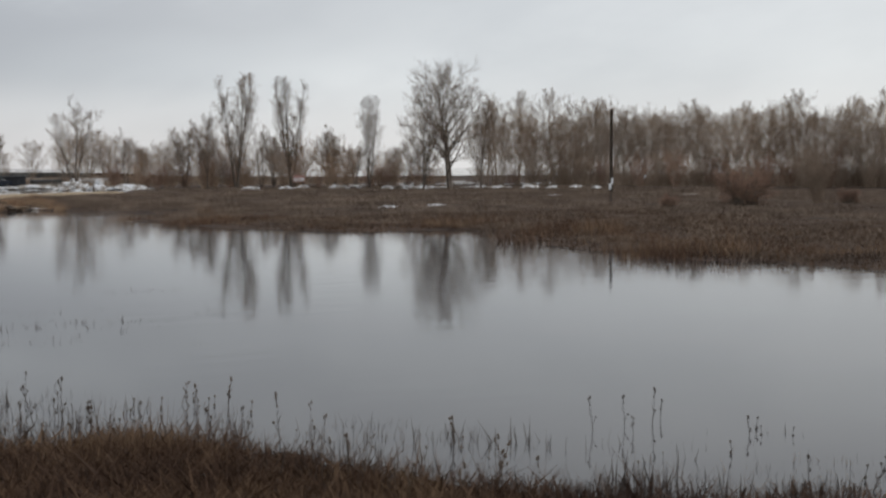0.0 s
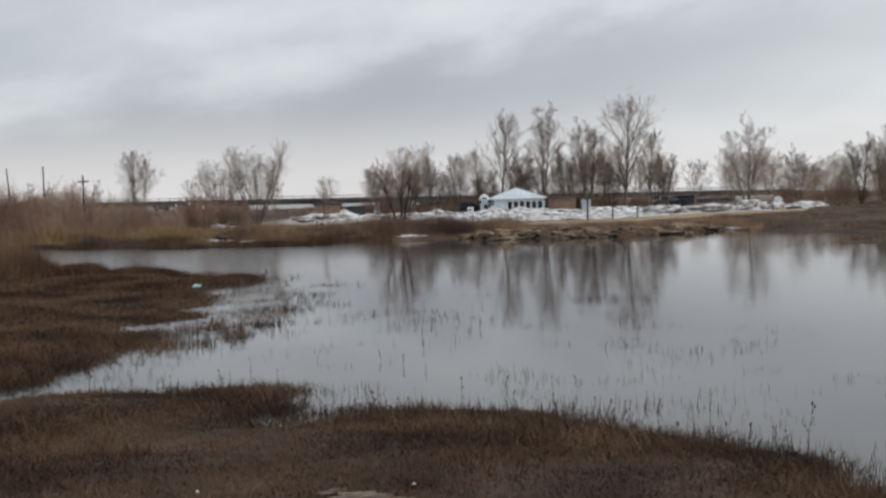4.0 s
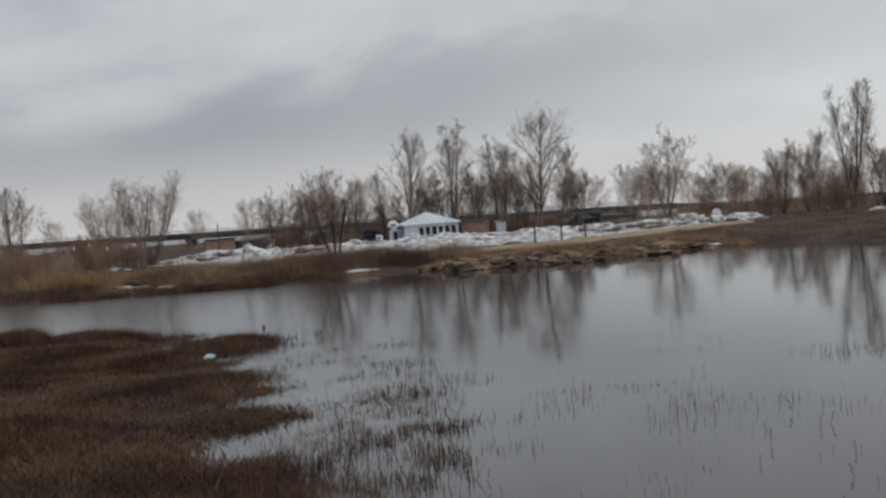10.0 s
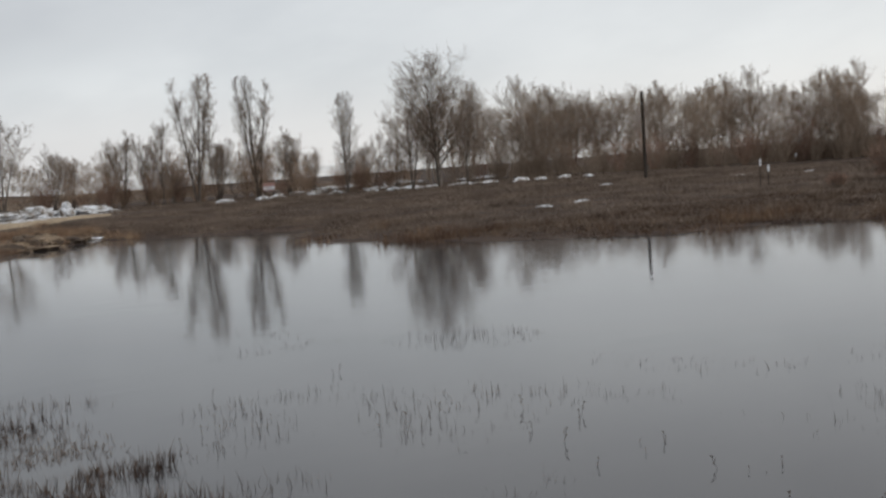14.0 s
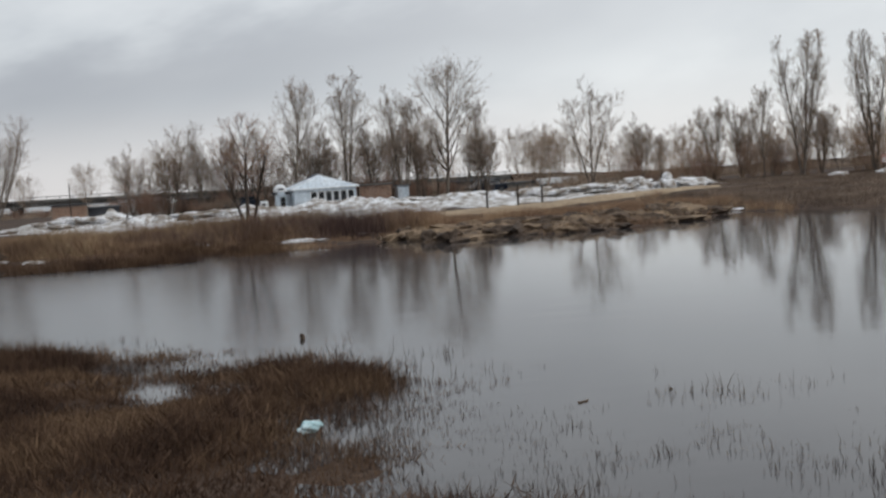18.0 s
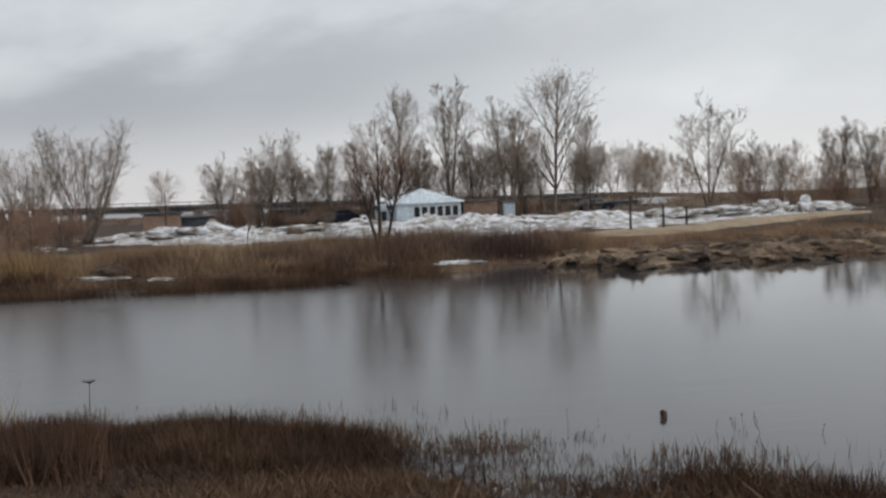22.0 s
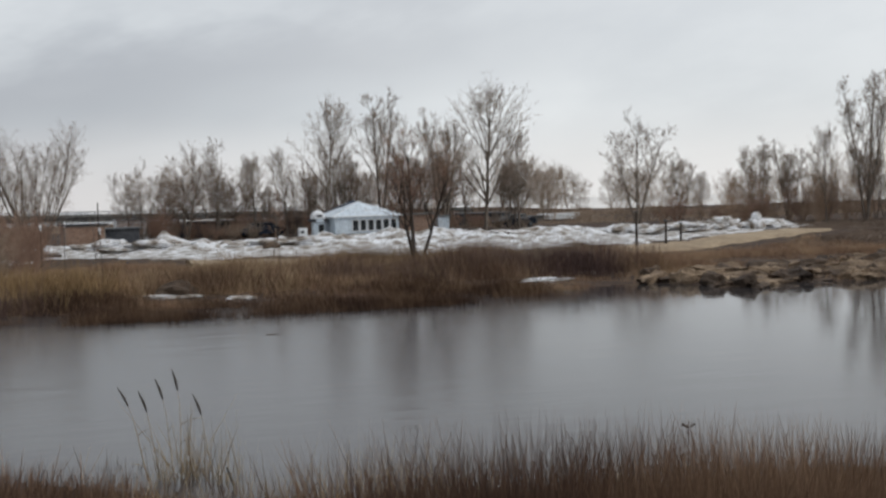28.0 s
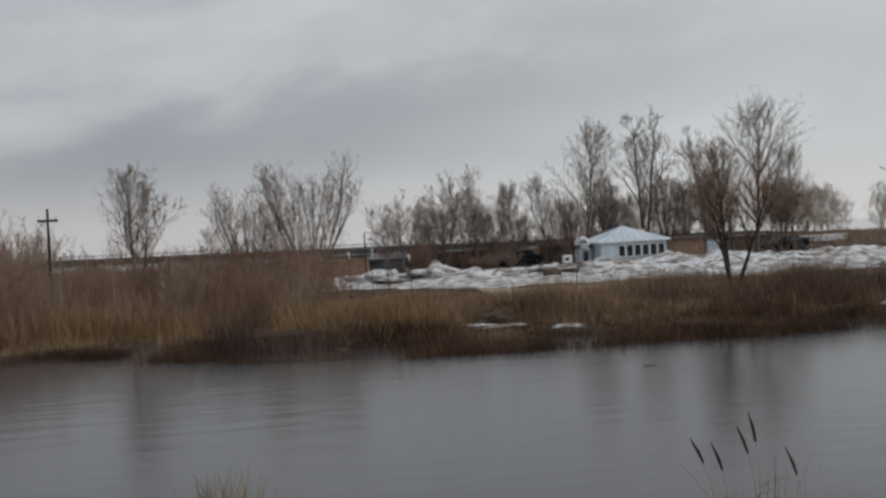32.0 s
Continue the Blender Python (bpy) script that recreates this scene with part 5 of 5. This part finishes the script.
stuff(blades("meadow_grass", land_points(70000, -14, 12, 3, 26, -0.35, 30, 21, dry=-0.03), 10, (0.05, 0.16), 0.14, 0.011, M_GRASS, 1.2, 22), "matted dead brown meadow grass", "grass")
stuff(blades("spit_grass", land_points(110000, -44, -11, 22, 62, -0.35, 30, 23, dry=-0.05), 8, (0.07, 0.20), 0.16, 0.014, M_GRASS, 1.1, 24), "matted dead brown grass of the spits", "grass")
stuff(blades("back_meadow_grass", land_points(120000, -72, 40, -24, 62, 0.2, 90, 91), 5, (0.06, 0.20), 0.3, 0.026, M_GRASS, 1.1, 92), "matted dead grass of the meadow behind the spits", "grass")
stuff(blades("tall_grass", land_points(15000, -46, -29, 46, 60, 0.0, 7, 25, (2.6, 0.22, 0.5), dry=0.0), 10, (0.20, 0.50), 0.16, 0.010, M_RUST, 0.4, 26), "tall rust-brown dead grass on the near bank", "grass")
stuff(blades("sedge", land_points(6400, -31.0, -25.4, 50.2, 53.3, 0.0, 6.0, 29, dry=-0.03), 8, (0.60, 1.02), 0.2, 0.010, M_RUSSET, 0.28, 30, True), "tall rust-brown sedge on the point of the near bank", "grass")
stuff(blades("tall_sedge", land_points(2600, -31.5, -25.4, 49.2, 51.6, 0.0, 9.0, 67, dry=-0.03), 8, (1.05, 1.60), 0.22, 0.010, M_RUSSET, 0.25, 68, True), "tallest rust-brown sedge on the crown of the near bank", "grass")
stuff(blades("point_sedge", land_points(4600, -24.4, -20.0, 50.0, 57.2, 0.0, 2.4, 63, dry=-0.03), 8, (0.12, 0.34), 0.16, 0.009, M_GRASS, 0.45, 64), "low brown sedge tapering along the spit", "grass")
stuff(blades("shoulder_sedge", land_points(1500, -25.4, -23.6, 51.0, 54.0, 0.0, 3.4, 65, dry=-0.03), 8, (0.34, 0.66), 0.2, 0.010, M_RUSSET, 0.3, 66, True), "brown sedge on the shoulder of the near bank", "grass")
stuff(blades("edge_sedge", land_points(1500, -31.5, -24.8, 52.5, 54.8, -0.2, 3.0, 61, (0.9, 0.36, 0.4), dry=-0.05), 5, (0.5, 1.0), 0.18, 0.008, M_REED, 0.3, 62, True), "thin tan sedge along the edge of the near bank", "grass")
stuff(blades("low_sedge", land_points(6600, -38, -30, 51, 60, 0.1, 4.4, 43, dry=0.0), 9, (0.26, 0.52), 0.2, 0.010, M_RUSSET, 0.4, 44), "brown sedge on the near bank", "grass")
stuff(blades("straw_grass", np.concatenate([land_points(900, -31.0, -25.0, 54.0, 57.0, -0.7, 1.0, 27, (1.2, 0.34, 0.4)), np.random.default_rng(9).normal((-35.5, 62.4, 0.02), (0.32, 0.25, 0.02), (34, 3)), np.random.default_rng(10).normal((-37.4, 61.6, 0.02), (0.4, 0.25, 0.02), (26, 3)), np.random.default_rng(13).normal((-30.2, 58.5, 0.0), (0.35, 0.2, 0.02), (22, 3))]), 6, (0.3, 0.85), 0.12, 0.007, M_STRAW, 0.3, 28), "pale straw grass at the water's edge", "grass")
stuff(blades("bank_reeds", land_points(21000, -48, -6.5, 84, 101, 3.2, 13, 33, (2.6, 0.18, 0.55)), 9, (0.30, 0.80), 0.24, 0.014, M_RUST, 0.5, 34), "tall rust-brown reeds along the far bank", "reeds")
stuff(blades("bleached_bank_reeds", land_points(18000, -48, -8, 84, 101, 3.0, 13, 39, (3.4, 0.25, 0.5)), 9, (0.26, 0.72), 0.24, 0.014, M_REED, 0.5, 48), "paler rust-brown reeds mixed along the far bank", "reeds")
stuff(blades("bank_grass", land_points(44000, -48, 10, 79, 106, -0.3, 24, 31, (2.6, 0.1, 0.8)), 9, (0.12, 0.38), 0.18, 0.014, M_RUST, 0.6, 32), "dry rust-brown grass and reeds on the far bank", "grass")
stuff(blades("bank_stubble", land_points(48000, -46, -15, 77, 90, -4.4, 2.0, 35, (1.8, 0.22, 0.6)), 7, (0.18, 0.48), 0.18, 0.013, M_GRASS, 0.4, 36), "dark drowned reeds before the far bank", "reeds")
g_ = np.random.default_rng(37)
stuff(blades("tan_reeds", np.concatenate([land_points(12000, -48, -11, 86, 100, 4.0, 14, 37, (4.5, 0.42, 0.3))]), 10, (0.5, 1.05), 0.26, 0.013, M_REED, 0.42, 38), "tall tan reeds in clumps behind the far bank", "reeds")
stuff(blades("golden_reeds", np.concatenate([g_.normal((-32.4, 89.2, 0.15), (1.2, 1.3, 0.0), (620, 3)), g_.normal((-41.0, 93.5, 0.15), (2.6, 1.0, 0.0), (420, 3))]), 10, (0.7, 1.3), 0.24, 0.013, M_GOLD, 0.42, 98), "clump of tall golden-tan reeds on the far bank", "reeds")
stuff(blades("dark_brush", np.concatenate([g_.normal((-13.2, 89.6, 0.15), (2.6, 0.9, 0.0), (1000, 3)), g_.normal((-19.5, 90.5, 0.15), (2.2, 0.9, 0.0), (380, 3)), g_.normal((-35.4, 85.6, 0.05), (1.2, 0.7, 0.0), (260, 3))]), 9, (0.5, 1.25), 0.2, 0.012, M_PURPLE, 0.3, 40), "dark purple-brown brush at the water", "brush")
stuff(blades("russet_shore_reeds", land_points(26000, 8, 60, 14, 69, -1.4, 4.5, 47, (2.9, 0.36, 0.35)), 8, (0.22, 0.62), 0.2, 0.014, M_RUSSET, 0.4, 50), "russet reeds in clumps along the east shore", "reeds")
stuff(blades("east_reeds", land_points(30000, 6, 64, 14, 100, -0.5, 7, 41, (3.4, 0.34, 0.6)), 8, (0.12, 0.34), 0.2, 0.015, M_DRY, 0.4, 42), "short grey-brown reeds standing in the shallows", "reeds")
stuff(blades("east_meadow_grass", land_points(110000, 8, 84, 14, 135, 1, 70, 45), 5, (0.08, 0.26), 0.25, 0.024, M_DRY, 0.9, 46), "matted brown grass of the east meadow", "grass")
stuff(blades("stubble", land_points(90000, -32, 12, 5, 60, -2.4, 0.4, 51, (1.1, 0.38, 0.5)), 3, (0.07, 0.28), 0.06, 0.011, M_WEED, 0.25, 52), "dead stems standing out of the shallow water", "weeds")
stuff(blades("marsh_stubble", bog_points(46000, 53), 7, (0.06, 0.20), 0.05, 0.011, M_GRASS, 0.35, 54), "brown stems standing in the marsh", "weeds")
stuff(blades("edge_tufts", land_points(60000, -40, 12, 4, 60, -0.9, 0.9, 55, (0.8, 0.42, 0.35)), 9, (0.10, 0.30), 0.08, 0.008, M_GRASS, 0.35, 56), "ragged dark tufts along the water's edge", "grass")
stuff(blades("drowned_stems", land_points(30000, -16, 6, 18, 46, -13, -1.0, 57, (1.1, 0.46, 0.45)), 3, (0.04, 0.20), 0.06, 0.010, M_WEED, 0.25, 58), "dark dead stems scattered over the flooded meadow", "weeds")


def strip(n, x0, x1, y0, y1, seed):
    g = np.random.default_rng(seed)
    x, y = g.uniform(x0, x1, n), g.uniform(y0, y1, n)
    ok = bumps(x, y, 4.0, 1) > 0.25 + 0.3 * g.random(n)
    return np.stack([x[ok], y[ok], ground_height(x[ok], y[ok])], 1)


stuff(blades("far_brush", np.concatenate([strip(2600, -130, 66, 200, 229, 71), strip(900, -4, 75, 158, 176, 72)]), 10, (0.4, 0.95), 0.5, 0.045, M_TWIG_DARK, 0.3, 73), "low brown brush under the bridge and beyond the snow", "brush")
stuff(blades("scrub_stems", np.concatenate([strip(2600, -95, -48, 94, 122, 77), strip(700, -48, -35, 93, 104, 78)]), 10, (0.8, 2.1), 0.35, 0.02, M_TWIG_RED, 0.35, 79), "dense rust-brown scrub behind the far reeds", "brush")
stuff(blades("wood_brush", np.array([[*bearing(b, d), 0.4] for b, d in zip(np.random.default_rng(74).uniform(30, 50, 760), np.random.default_rng(75).uniform(138, 160, 760))]), 10, (1.2, 3.4), 0.6, 0.03, M_TWIG_DARK, 0.3, 76), "dense brown undergrowth of the far wood", "brush")


def marsh_scatter(n, seed):
    """Clumps of stems thinning out from the marsh into open water."""
    g = np.random.default_rng(seed)
    x, y = g.uniform(-17, -7, n), g.uniform(36, 52, n)
    fade = np.exp(-np.maximum(0, (x + 13.5)) / 4.5) * np.exp(-np.maximum(0, (y - 45)) / 3.5)
    ok = (bumps(x, y, 0.7, 1) * fade > 0.30 + 0.25 * g.random(n))
    x, y = x[ok], y[ok]
    return np.stack([x, y, np.maximum(ground_height(x, y), -0.06)], 1)


stuff(blades("scattered_stems", marsh_scatter(7000, 81), 3, (0.08, 0.24), 0.05, 0.010, M_WEED, 0.25, 82), "dark stems thinning out into open water", "weeds")
